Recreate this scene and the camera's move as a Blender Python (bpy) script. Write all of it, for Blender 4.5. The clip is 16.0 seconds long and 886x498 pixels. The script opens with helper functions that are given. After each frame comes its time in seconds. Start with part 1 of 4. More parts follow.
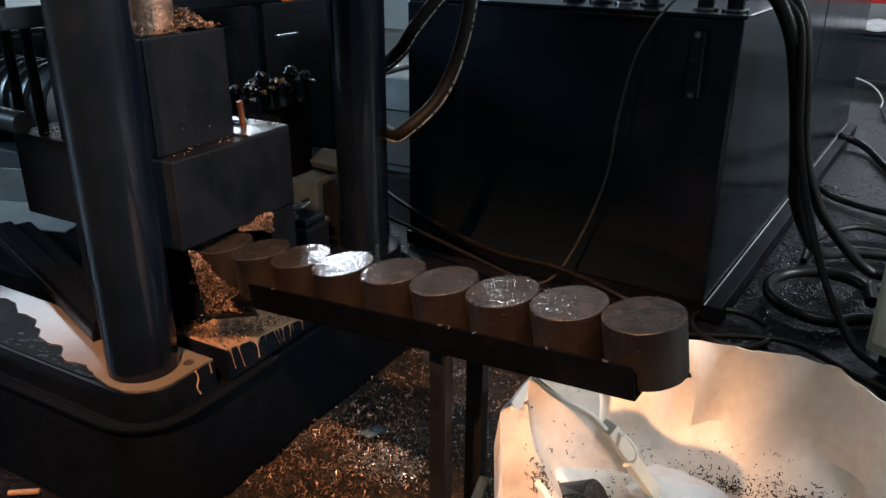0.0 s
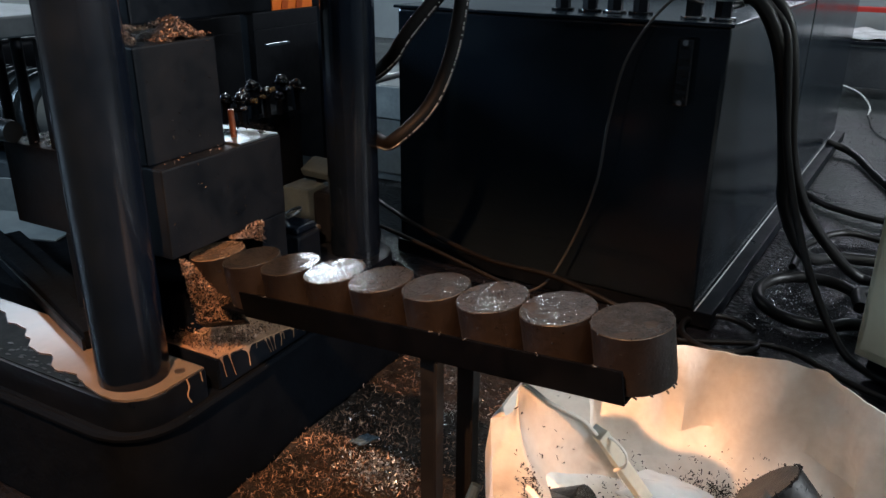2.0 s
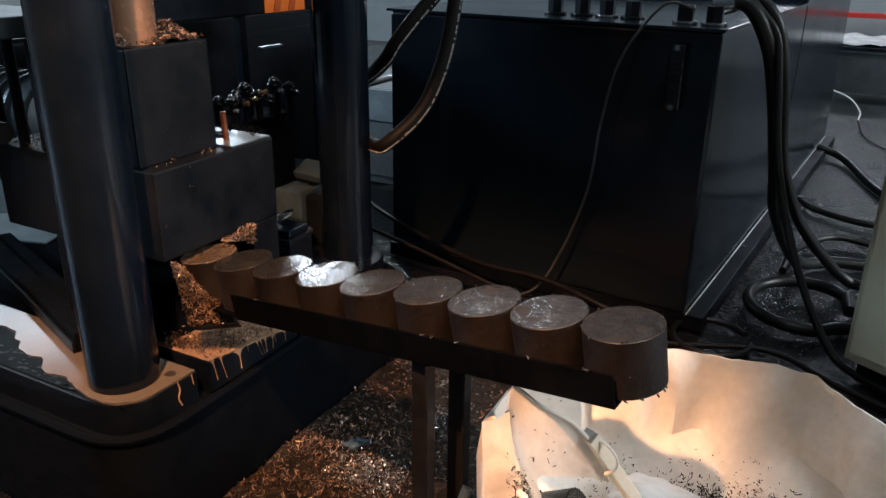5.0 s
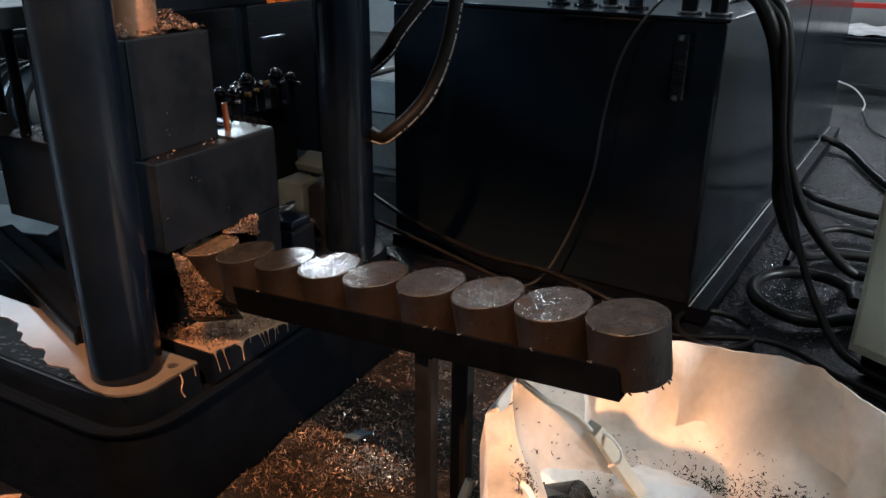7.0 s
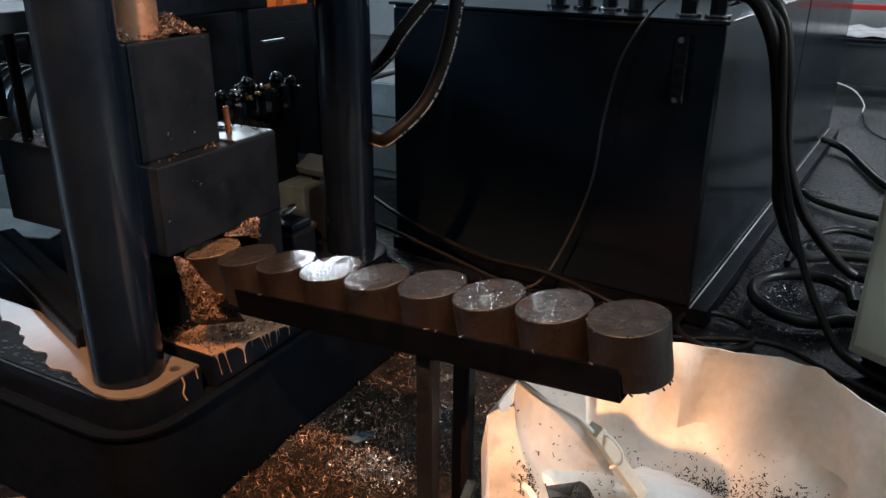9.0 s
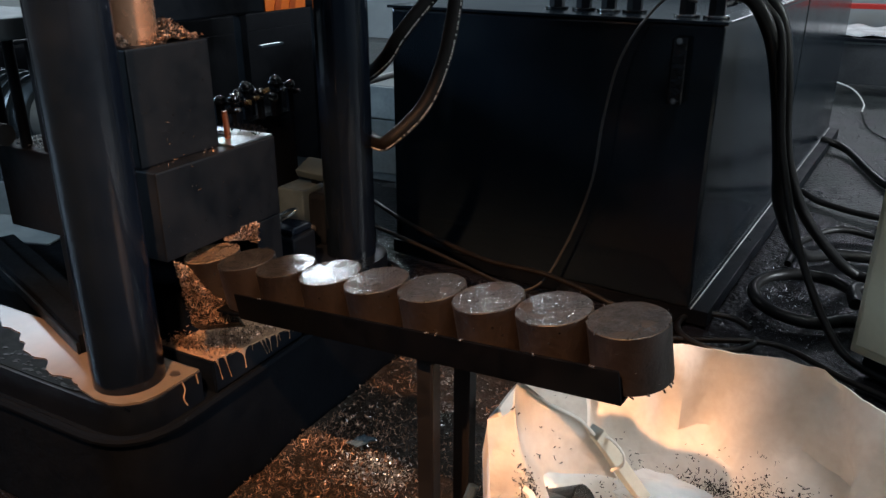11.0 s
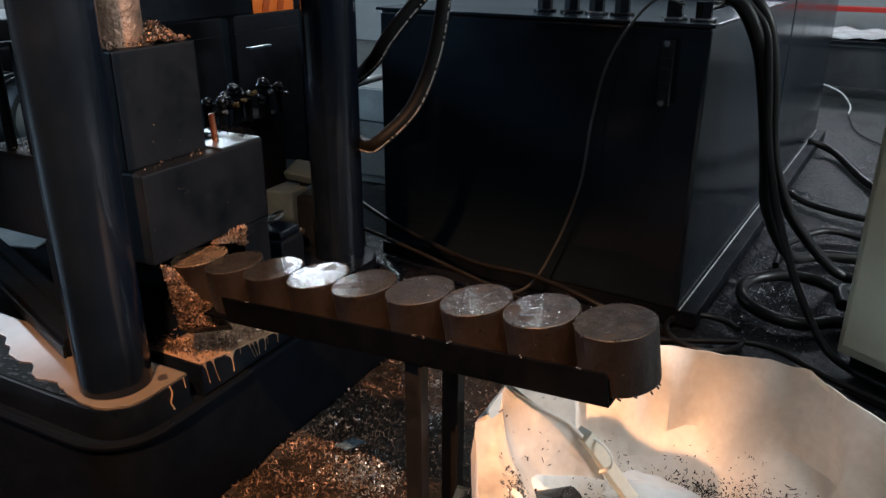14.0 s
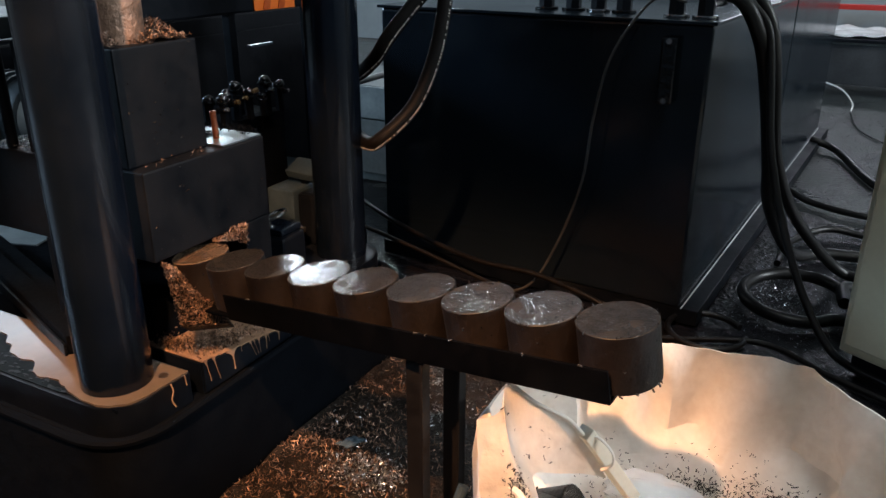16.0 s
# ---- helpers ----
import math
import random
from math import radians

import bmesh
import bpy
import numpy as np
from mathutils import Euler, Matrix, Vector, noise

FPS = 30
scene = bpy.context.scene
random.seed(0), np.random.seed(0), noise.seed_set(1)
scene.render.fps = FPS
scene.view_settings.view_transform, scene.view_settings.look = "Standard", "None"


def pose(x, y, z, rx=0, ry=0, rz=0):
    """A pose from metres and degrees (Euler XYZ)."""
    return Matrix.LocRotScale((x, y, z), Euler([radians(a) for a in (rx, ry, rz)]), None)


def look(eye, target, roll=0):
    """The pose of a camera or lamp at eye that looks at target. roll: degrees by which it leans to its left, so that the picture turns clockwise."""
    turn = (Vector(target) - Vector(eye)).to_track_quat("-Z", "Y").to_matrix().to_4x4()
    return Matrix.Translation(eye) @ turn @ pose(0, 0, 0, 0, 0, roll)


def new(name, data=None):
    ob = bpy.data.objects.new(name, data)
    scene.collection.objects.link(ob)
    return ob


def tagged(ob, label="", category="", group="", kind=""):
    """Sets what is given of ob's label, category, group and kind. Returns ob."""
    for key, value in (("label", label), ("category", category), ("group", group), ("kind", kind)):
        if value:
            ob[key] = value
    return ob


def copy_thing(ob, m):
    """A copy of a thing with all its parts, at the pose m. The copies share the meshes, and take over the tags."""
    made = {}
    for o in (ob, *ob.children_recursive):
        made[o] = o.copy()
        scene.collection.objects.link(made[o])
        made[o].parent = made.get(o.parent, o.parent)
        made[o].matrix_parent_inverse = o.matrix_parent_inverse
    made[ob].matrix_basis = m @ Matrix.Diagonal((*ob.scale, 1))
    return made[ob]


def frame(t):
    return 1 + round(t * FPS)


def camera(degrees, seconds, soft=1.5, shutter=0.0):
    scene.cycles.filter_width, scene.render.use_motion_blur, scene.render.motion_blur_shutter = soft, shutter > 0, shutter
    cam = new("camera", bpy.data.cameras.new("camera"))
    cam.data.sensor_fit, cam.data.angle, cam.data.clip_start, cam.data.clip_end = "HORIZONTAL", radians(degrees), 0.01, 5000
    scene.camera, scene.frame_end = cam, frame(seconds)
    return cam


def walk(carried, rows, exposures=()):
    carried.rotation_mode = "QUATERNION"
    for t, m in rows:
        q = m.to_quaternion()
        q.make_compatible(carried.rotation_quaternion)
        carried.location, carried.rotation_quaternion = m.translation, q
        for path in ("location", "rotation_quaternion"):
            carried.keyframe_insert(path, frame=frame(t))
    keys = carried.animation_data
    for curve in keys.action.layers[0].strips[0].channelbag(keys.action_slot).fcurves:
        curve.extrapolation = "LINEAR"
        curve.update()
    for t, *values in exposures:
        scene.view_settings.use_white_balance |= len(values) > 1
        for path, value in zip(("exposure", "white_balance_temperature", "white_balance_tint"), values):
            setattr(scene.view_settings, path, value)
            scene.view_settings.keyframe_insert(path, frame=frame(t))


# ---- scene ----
cam = camera(59.3, 16.0, soft=1.5, shutter=0.3)
PATH = [
    (0.0, look((-0.0032, -0.0014, 1.0813), (-0.4529, 0.8074, 0.7022), 0.411)),
    (0.5, look((-0.0015, -0.0015, 1.0823), (-0.4505, 0.8077, 0.7034), 0.228)),
    (1.0, look((-0.0001, 0.0000, 1.0821), (-0.4471, 0.8114, 0.7054), 0.200)),
    (1.5, look((0.0008, -0.0039, 1.0824), (-0.4451, 0.8099, 0.7095), 0.421)),
    (2.0, look((0.0023, -0.0051, 1.0814), (-0.4405, 0.8120, 0.7122), 0.389)),
    (2.5, look((0.0010, -0.0045, 1.0821), (-0.4360, 0.8158, 0.7132), 0.344)),
    (3.0, look((0.0019, -0.0022, 1.0805), (-0.4328, 0.8192, 0.7113), 0.289)),
    (3.5, look((0.0033, -0.0024, 1.0819), (-0.4314, 0.8197, 0.7144), 0.381)),
    (4.0, look((0.0040, -0.0047, 1.0825), (-0.4300, 0.8191, 0.7179), 0.579)),
    (6.5, look((0.0012, -0.0062, 1.0819), (-0.4356, 0.8143, 0.7133), 0.880)),
    (7.0, look((-0.0001, -0.0004, 1.0797), (-0.4359, 0.8175, 0.7042), 0.676)),
    (7.5, look((0.0005, -0.0018, 1.0810), (-0.4340, 0.8168, 0.7054), 0.609)),
    (8.0, look((0.0000, 0.0000, 1.0800), (-0.4352, 0.8186, 0.7051), 0.662)),
    (8.5, look((-0.0008, -0.0010, 1.0799), (-0.4374, 0.8177, 0.7069), 0.611)),
    (9.0, look((0.0006, -0.0045, 1.0810), (-0.4361, 0.8144, 0.7086), 0.495)),
    (11.5, look((0.0021, -0.0014, 1.0826), (-0.4357, 0.8184, 0.7134), -0.037)),
    (12.0, look((0.0032, -0.0020, 1.0837), (-0.4313, 0.8195, 0.7144), 0.087)),
    (12.5, look((0.0044, -0.0021, 1.0827), (-0.4286, 0.8209, 0.7151), 0.251)),
    (13.0, look((0.0045, -0.0047, 1.0839), (-0.4274, 0.8193, 0.7173), 0.290)),
    (13.5, look((0.0037, -0.0002, 1.0814), (-0.4273, 0.8242, 0.7145), 0.206)),
    (14.0, look((0.0046, 0.0011, 1.0822), (-0.4231, 0.8270, 0.7149), 0.166)),
    (14.5, look((0.0044, 0.0042, 1.0810), (-0.4212, 0.8318, 0.7150), 0.330)),
    (15.0, look((0.0034, 0.0044, 1.0804), (-0.4230, 0.8316, 0.7142), 0.487)),
    (15.5, look((0.0042, 0.0010, 1.0811), (-0.4244, 0.8256, 0.7120), 0.327)),
    (16.0, look((0.0040, 0.0026, 1.0800), (-0.4250, 0.8270, 0.7108), 0.149)),
]
walk(cam, PATH)

# ---- world and light ----
world = bpy.data.worlds.new("world")
scene.world = world
world.use_nodes = True
wn = world.node_tree.nodes
wl = world.node_tree.links
sky = wn.new("ShaderNodeTexSky")
sky.sky_type, sky.sun_disc, sky.sun_elevation, sky.sun_rotation = "NISHITA", False, radians(35), radians(-50)
wl.new(sky.outputs["Color"], wn["Background"].inputs["Color"])
wn["Background"].inputs["Strength"].default_value = 0.08
scene.view_settings.exposure = 0.12


def area(name, m, sx, sy, watts, colour):
    la = bpy.data.lights.new(name, "AREA")
    la.shape, la.size, la.size_y, la.energy, la.color = "RECTANGLE", sx, sy, watts, colour
    ob = new(name, la)
    ob.matrix_world = m
    return ob


# daylight in the hall's window openings, apart from two added fills
COOL = (0.80, 0.92, 1.0)
area("daylight_back_a", look((-7.35, 7.9, 3.5), (-4.9, 2.0, 0.6)), 1.15, 1.0, 150, COOL)
area("daylight_back_b", look((-4.62, 7.9, 4.22), (-2.0, 2.0, 0.6)), 0.36, 0.40, 19, COOL)
area("daylight_left", look((-8.9, 5.75, 4.2), (-1.2, 1.0, 0.3)), 2.5, 1.0, 52, (0.66, 0.84, 1.0))
area("daylight_back_c", look((-0.3, 7.9, 2.0), (-0.3, 3.0, 0.0)), 1.4, 0.6, 17, (0.86, 0.88, 1.0))
# no opening here: unseen cool fill, added to lift the darks in blue
area("fill_west", look((-8.9, -1.2, 3.2), (-1.2, 0.8, 0.5)), 2.2, 1.3, 480, (0.50, 0.74, 1.0))
area("daylight_right", look((5.9, 3.0, 3.4), (0.0, 1.5, 0.4)), 3.0, 1.4, 400, (0.86, 0.94, 1.0))
# unseen fill under the closed roof, added to brighten the bag
area("fill_above", look((0.9, 0.9, 5.9), (0.6, 0.9, 0.0)), 1.6, 0.9, 90, (0.92, 0.97, 1.0))

# the halogen work lamp that hangs over the operator's place
lamp = bpy.data.lights.new("work_lamp", "SPOT")
lamp.energy, lamp.color, lamp.shadow_soft_size, lamp.spot_size, lamp.spot_blend = 395, (1.0, 0.50, 0.24), 0.022, radians(45.5), 0.60
new("work_lamp", lamp).matrix_world = look((-0.45, -0.08, 2.10), (-0.80, 0.95, 0.40))

# ---- materials ----


def surf(name, c1, c2, scale=6.0, rough=(0.4, 0.6), metal=0.0, bump=0.2, fine=60.0, coat=0.0, spec=0.5, dist=0.004, random_tint=0.0, island=False):
    """A worn surface: colour and gloss vary at two scales, with a fine relief."""
    m = bpy.data.materials.new(name)
    m.use_nodes = True
    t = m.node_tree
    n, l = t.nodes, t.links
    b = n["Principled BSDF"]
    co = n.new("ShaderNodeTexCoord")
    big = n.new("ShaderNodeTexNoise")
    big.inputs["Scale"].default_value, big.inputs["Detail"].default_value = scale, 6
    small = n.new("ShaderNodeTexNoise")
    small.inputs["Scale"].default_value, small.inputs["Detail"].default_value = fine, 4
    for k in (big, small):
        l.new(co.outputs["Object"], k.inputs["Vector"])
    add = n.new("ShaderNodeMath")
    add.operation = "MULTIPLY_ADD"
    l.new(small.outputs["Fac"], add.inputs[0])
    add.inputs[1].default_value = 0.45
    l.new(big.outputs["Fac"], add.inputs[2])
    ramp = n.new("ShaderNodeMapRange")
    l.new(add.outputs[0], ramp.inputs["Value"])
    ramp.inputs["From Min"].default_value, ramp.inputs["From Max"].default_value = 0.5, 0.95
    mix = n.new("ShaderNodeMix")
    mix.data_type = "RGBA"
    mix.inputs[6].default_value, mix.inputs[7].default_value = (*c1, 1), (*c2, 1)
    l.new(ramp.outputs["Result"], mix.inputs[0])
    colour = mix.outputs[2]
    if random_tint:
        if island:
            rnd = n.new("ShaderNodeNewGeometry").outputs["Random Per Island"]
        else:
            rnd = n.new("ShaderNodeObjectInfo").outputs["Random"]
        hsv = n.new("ShaderNodeHueSaturation")
        mr = n.new("ShaderNodeMapRange")
        l.new(rnd, mr.inputs["Value"])
        mr.inputs["To Min"].default_value, mr.inputs["To Max"].default_value = 1 - random_tint, 1 + random_tint
        l.new(mr.outputs["Result"], hsv.inputs["Value"])
        l.new(colour, hsv.inputs["Color"])
        colour = hsv.outputs["Color"]
    l.new(colour, b.inputs["Base Color"])
    rr = n.new("ShaderNodeMapRange")
    l.new(add.outputs[0], rr.inputs["Value"])
    rr.inputs["From Min"].default_value, rr.inputs["From Max"].default_value = 0.45, 1.0
    rr.inputs["To Min"].default_value, rr.inputs["To Max"].default_value = rough
    l.new(rr.outputs["Result"], b.inputs["Roughness"])
    b.inputs["Metallic"].default_value, b.inputs["Specular IOR Level"].default_value = metal, spec
    b.inputs["Coat Weight"].default_value, b.inputs["Coat Roughness"].default_value = coat, 0.12
    if bump:
        bp = n.new("ShaderNodeBump")
        bp.inputs["Strength"].default_value, bp.inputs["Distance"].default_value = bump, dist
        l.new(add.outputs[0], bp.inputs["Height"])
        l.new(bp.outputs["Normal"], b.inputs["Normal"])
    return m


# blue cast in BLACK, COLUMN, BLOCK and TANKM paints in a thin haze
BLACK = surf("black_oily_paint", (0.0018, 0.0030, 0.0052), (0.0050, 0.0066, 0.0098), 7, (0.24, 0.5), bump=0.18, spec=0.2)
GLOSS = surf("oily_black_fitting", (0.0016, 0.0020, 0.0030), (0.005, 0.006, 0.007), 40, (0.06, 0.24), bump=0.6, fine=90, spec=0.7)
COLUMN = surf("oily_dark_steel_column", (0.0020, 0.0040, 0.0082), (0.0042, 0.0068, 0.0120), 9, (0.13, 0.22), bump=0.04, spec=0.5)
BLOCK = surf("grimy_dark_steel", (0.0008, 0.0018, 0.0038), (0.0030, 0.0042, 0.0066), 11, (0.42, 0.74), bump=0.45, fine=48, spec=0.17)
TANKM = surf("glossy_black_tank_paint", (0.0058, 0.0096, 0.0142), (0.0082, 0.0130, 0.0186), 3, (0.12, 0.22), bump=0.07, fine=10, dist=0.012, spec=0.5)
CHUTEM = surf("soot_black_chute_steel", (0.0006, 0.0009, 0.0015), (0.0020, 0.0022, 0.0030), 12, (0.4, 0.6), bump=0.2, spec=0.05)
OILM = surf("tan_emulsion_oil_film", (0.070, 0.055, 0.042), (0.125, 0.098, 0.075), 5, (0.07, 0.16), bump=0.04, fine=18, spec=0.22)
PUDDLE = surf("blue_grey_wet_steel", (0.0010, 0.0020, 0.0032), (0.0050, 0.0085, 0.0115), 30, (0.3, 0.55), bump=0.12, fine=60, spec=0.04)
LEDGE = surf("oily_brown_steel_ledge", (0.19, 0.110, 0.068), (0.40, 0.245, 0.150), 14, (0.3, 0.55), bump=0.3, spec=0.35)
# sides toned darker than the faces, painting shade onto the upright walls
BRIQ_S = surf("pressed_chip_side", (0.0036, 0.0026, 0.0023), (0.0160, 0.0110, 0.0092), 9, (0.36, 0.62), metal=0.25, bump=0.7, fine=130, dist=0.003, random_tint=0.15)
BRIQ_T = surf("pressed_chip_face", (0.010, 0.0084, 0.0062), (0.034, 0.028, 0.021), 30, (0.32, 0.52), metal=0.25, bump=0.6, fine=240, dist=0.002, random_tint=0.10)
BRIQ_F = surf("tan_briquette_face", (0.10, 0.066, 0.042), (0.19, 0.13, 0.085), 16, (0.2, 0.4), metal=0.1, bump=0.4, fine=120, dist=0.002)
FLAKE = surf("bright_pressed_flake", (0.12, 0.125, 0.13), (0.40, 0.41, 0.42), 60, (0.06, 0.16), metal=0.95, bump=0, random_tint=0.7, island=True)
CHIP = surf("metal_turnings", (0.065, 0.038, 0.027), (0.33, 0.215, 0.155), 20, (0.28, 0.5), metal=0.5, bump=0, random_tint=0.97, island=True)
# grey turnings, their tone lowered to paint in the chute's shade
CHIP_SHADE = surf("shaded_grey_turnings", (0.012, 0.011, 0.010), (0.055, 0.048, 0.041), 20, (0.3, 0.55), metal=0.5, bump=0, random_tint=0.9, island=True)
SPARK = surf("wet_bright_turnings", (0.24, 0.26, 0.28), (0.62, 0.65, 0.68), 20, (0.22, 0.42), metal=0.9, bump=0, random_tint=0.9, island=True)
SOLM = surf("wet_grey_valve_paint", (0.018, 0.034, 0.050), (0.044, 0.070, 0.092), 14, (0.25, 0.5), bump=0.3)
SHEETM = surf("pale_grey_machine_paint", (0.20, 0.235, 0.24), (0.34, 0.38, 0.385), 9, (0.35, 0.6), bump=0.2)
HEAP = surf("oily_swarf_bed", (0.003, 0.0024, 0.0019), (0.020, 0.0125, 0.0085), 25, (0.35, 0.7), metal=0.3, bump=1.0, fine=120, dist=0.012)
# orange tint paints the lamp's warm reflection into the ram's steel
RAMP = surf("lamplit_ram_steel", (0.40, 0.195, 0.11), (0.52, 0.28, 0.17), 5, (0.18, 0.34), metal=0.65, bump=0.06)
RAMD = surf("ram_end_caked_with_chips", (0.13, 0.085, 0.06), (0.36, 0.22, 0.15), 18, (0.35, 0.6), metal=0.5, bump=0.9, fine=110, dist=0.006)
RUBBER = surf("black_rubber_hose", (0.0048, 0.0046, 0.0050), (0.0120, 0.0110, 0.0108), 12, (0.30, 0.48), bump=0.15, spec=0.45)
HOSE = surf("worn_brown_black_hose", (0.0022, 0.0020, 0.0019), (0.0055, 0.0045, 0.004), 12, (0.5, 0.66), bump=0.1, spec=0.16)
CABLE = surf("dusty_brown_cable", (0.0030, 0.0025, 0.0023), (0.0095, 0.0074, 0.0064), 14, (0.4, 0.6), bump=0.1, spec=0.25)
CLOTH = surf("soiled_white_woven_bag", (0.63, 0.57, 0.50), (0.81, 0.77, 0.71), 7, (0.6, 0.8), bump=0.5, fine=60, dist=0.006)
PLASTIC = surf("white_plastic", (0.80, 0.80, 0.79), (0.88, 0.88, 0.87), 8, (0.15, 0.3), bump=0.15)
WIRE = surf("dusty_grey_wire", (0.030, 0.029, 0.028), (0.062, 0.057, 0.054), 14, (0.4, 0.6), bump=0.1)
GREYD = surf("dark_grey_green_paint", (0.010, 0.016, 0.021), (0.030, 0.042, 0.049), 7, (0.3, 0.5), bump=0.2)
LATH = surf("pale_lath", (0.60, 0.54, 0.42), (0.74, 0.68, 0.56), 10, (0.45, 0.6), bump=0.2)
CREAM = surf("cream_cabinet_paint", (0.68, 0.64, 0.46), (0.76, 0.72, 0.54), 3, (0.3, 0.42), bump=0.05)
ORANGE = surf("orange_enamel", (0.85, 0.16, 0.015), (0.95, 0.22, 0.03), 6, (0.35, 0.5), bump=0.05)
AMBER = surf("dark_orange_enamel", (0.48, 0.075, 0.008), (0.58, 0.10, 0.014), 6, (0.35, 0.5), bump=0.05)
BRASS = surf("oily_brass_fitting", (0.34, 0.22, 0.10), (0.5, 0.36, 0.2), 20, (0.2, 0.35), metal=0.9, bump=0.1)
COPPER = surf("dark_oily_copper", (0.20, 0.075, 0.045), (0.34, 0.14, 0.085), 30, (0.2, 0.4), metal=0.9, bump=0.1)
STEEL = surf("bright_oily_steel", (0.30, 0.31, 0.32), (0.48, 0.49, 0.50), 12, (0.12, 0.3), metal=0.9, bump=0.15)
GREASE = surf("greasy_black_dirt", (0.0006, 0.0014, 0.0030), (0.0020, 0.0031, 0.0050), 16, (0.7, 0.95), bump=0.8, fine=70, spec=0.06)
WETP = surf("wet_worn_steel_plate", (0.09, 0.115, 0.13), (0.24, 0.28, 0.30), 26, (0.34, 0.55), metal=1.0, bump=0.4)
GREYM = surf("grey_machine_paint", (0.13, 0.15, 0.15), (0.22, 0.24, 0.24), 6, (0.4, 0.6), bump=0.15)
WALLM = surf("grey_hall_wall", (0.26, 0.28, 0.29), (0.36, 0.38, 0.38), 1.2, (0.7, 0.9), bump=0.1, fine=8)
# unseen wall, toned dark so the tank front reflects less
DARKWALL = surf("unseen_wall_dark", (0.030, 0.040, 0.055), (0.055, 0.068, 0.085), 1.2, (0.7, 0.9), bump=0.1, fine=8)
CEIL = surf("dark_hall_roof", (0.10, 0.11, 0.12), (0.16, 0.17, 0.18), 1, (0.7, 0.9), bump=0.1)
RED = surf("red_paint", (0.55, 0.03, 0.02), (0.65, 0.05, 0.04), 5, (0.4, 0.5), bump=0.05)
INK = surf("white_hose_print", (0.62, 0.58, 0.52), (0.80, 0.76, 0.70), 40, (0.5, 0.6), bump=0)
PALE = surf("pale_steel", (0.55, 0.56, 0.58), (0.78, 0.79, 0.80), 30, (0.3, 0.5), metal=0.2, bump=0.1)
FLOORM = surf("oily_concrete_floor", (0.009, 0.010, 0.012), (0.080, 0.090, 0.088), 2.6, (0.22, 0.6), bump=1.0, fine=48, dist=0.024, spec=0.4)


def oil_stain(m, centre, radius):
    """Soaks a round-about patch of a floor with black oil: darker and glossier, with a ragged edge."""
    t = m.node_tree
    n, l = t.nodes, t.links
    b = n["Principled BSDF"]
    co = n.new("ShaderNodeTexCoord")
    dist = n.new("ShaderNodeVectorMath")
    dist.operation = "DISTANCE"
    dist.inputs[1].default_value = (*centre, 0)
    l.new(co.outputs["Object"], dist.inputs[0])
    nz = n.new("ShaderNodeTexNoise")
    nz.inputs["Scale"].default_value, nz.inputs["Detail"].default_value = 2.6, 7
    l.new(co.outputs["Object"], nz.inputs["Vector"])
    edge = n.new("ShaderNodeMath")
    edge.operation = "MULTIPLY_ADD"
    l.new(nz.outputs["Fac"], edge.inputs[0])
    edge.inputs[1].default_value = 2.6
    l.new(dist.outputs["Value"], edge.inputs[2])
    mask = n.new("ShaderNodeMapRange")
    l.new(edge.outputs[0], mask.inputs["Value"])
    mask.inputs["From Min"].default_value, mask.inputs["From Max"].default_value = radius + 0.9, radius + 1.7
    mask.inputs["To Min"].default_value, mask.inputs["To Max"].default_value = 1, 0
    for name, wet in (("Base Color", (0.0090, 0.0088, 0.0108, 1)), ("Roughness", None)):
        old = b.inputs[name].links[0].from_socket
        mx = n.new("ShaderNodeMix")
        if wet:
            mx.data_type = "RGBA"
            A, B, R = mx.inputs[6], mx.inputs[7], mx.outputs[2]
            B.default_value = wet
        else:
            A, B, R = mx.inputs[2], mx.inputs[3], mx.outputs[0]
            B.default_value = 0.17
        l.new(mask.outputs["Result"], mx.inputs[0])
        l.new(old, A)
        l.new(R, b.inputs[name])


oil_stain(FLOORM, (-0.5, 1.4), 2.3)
DIRT = surf("dark_chip_crumbs", (0.015, 0.012, 0.012), (0.05, 0.04, 0.035), 30, (0.4, 0.6), metal=0.2, bump=0.2)

# ---- building helpers ----


def part(name, bm, material, parent=None, label="", smooth=False):
    me = bpy.data.meshes.new(name)
    bmesh.ops.recalc_face_normals(bm, faces=bm.faces)
    bm.to_mesh(me)
    bm.free()
    for mt in (material if isinstance(material, (list, tuple)) else [material]):
        me.materials.append(mt)
    if smooth:
        for p in me.polygons:
            p.use_smooth = True
        me.set_sharp_from_angle(angle=radians(38))
    ob = new(name, me)
    if parent:
        ob.parent = parent
    if label:
        tagged(ob, label)
    return ob


def thing(name, label, category, group="", kind=""):
    return tagged(new(name), label, category, group, kind)


def bx(x0, x1, y0, y1, z0, z1, bevel=0.003, bm=None, m=None):
    bm = bm or bmesh.new()
    r = bmesh.ops.create_cube(bm, size=1)
    vs = r["verts"]
    t = Matrix.Translation(((x0 + x1) / 2, (y0 + y1) / 2, (z0 + z1) / 2)) @ Matrix.Diagonal((x1 - x0, y1 - y0, z1 - z0, 1))
    bmesh.ops.transform(bm, matrix=(m @ t) if m else t, verts=vs)
    if bevel:
        es = {e for v in vs for e in v.link_edges}
        bmesh.ops.bevel(bm, geom=list(es), offset=bevel, segments=2, affect="EDGES", profile=0.6)
    return bm


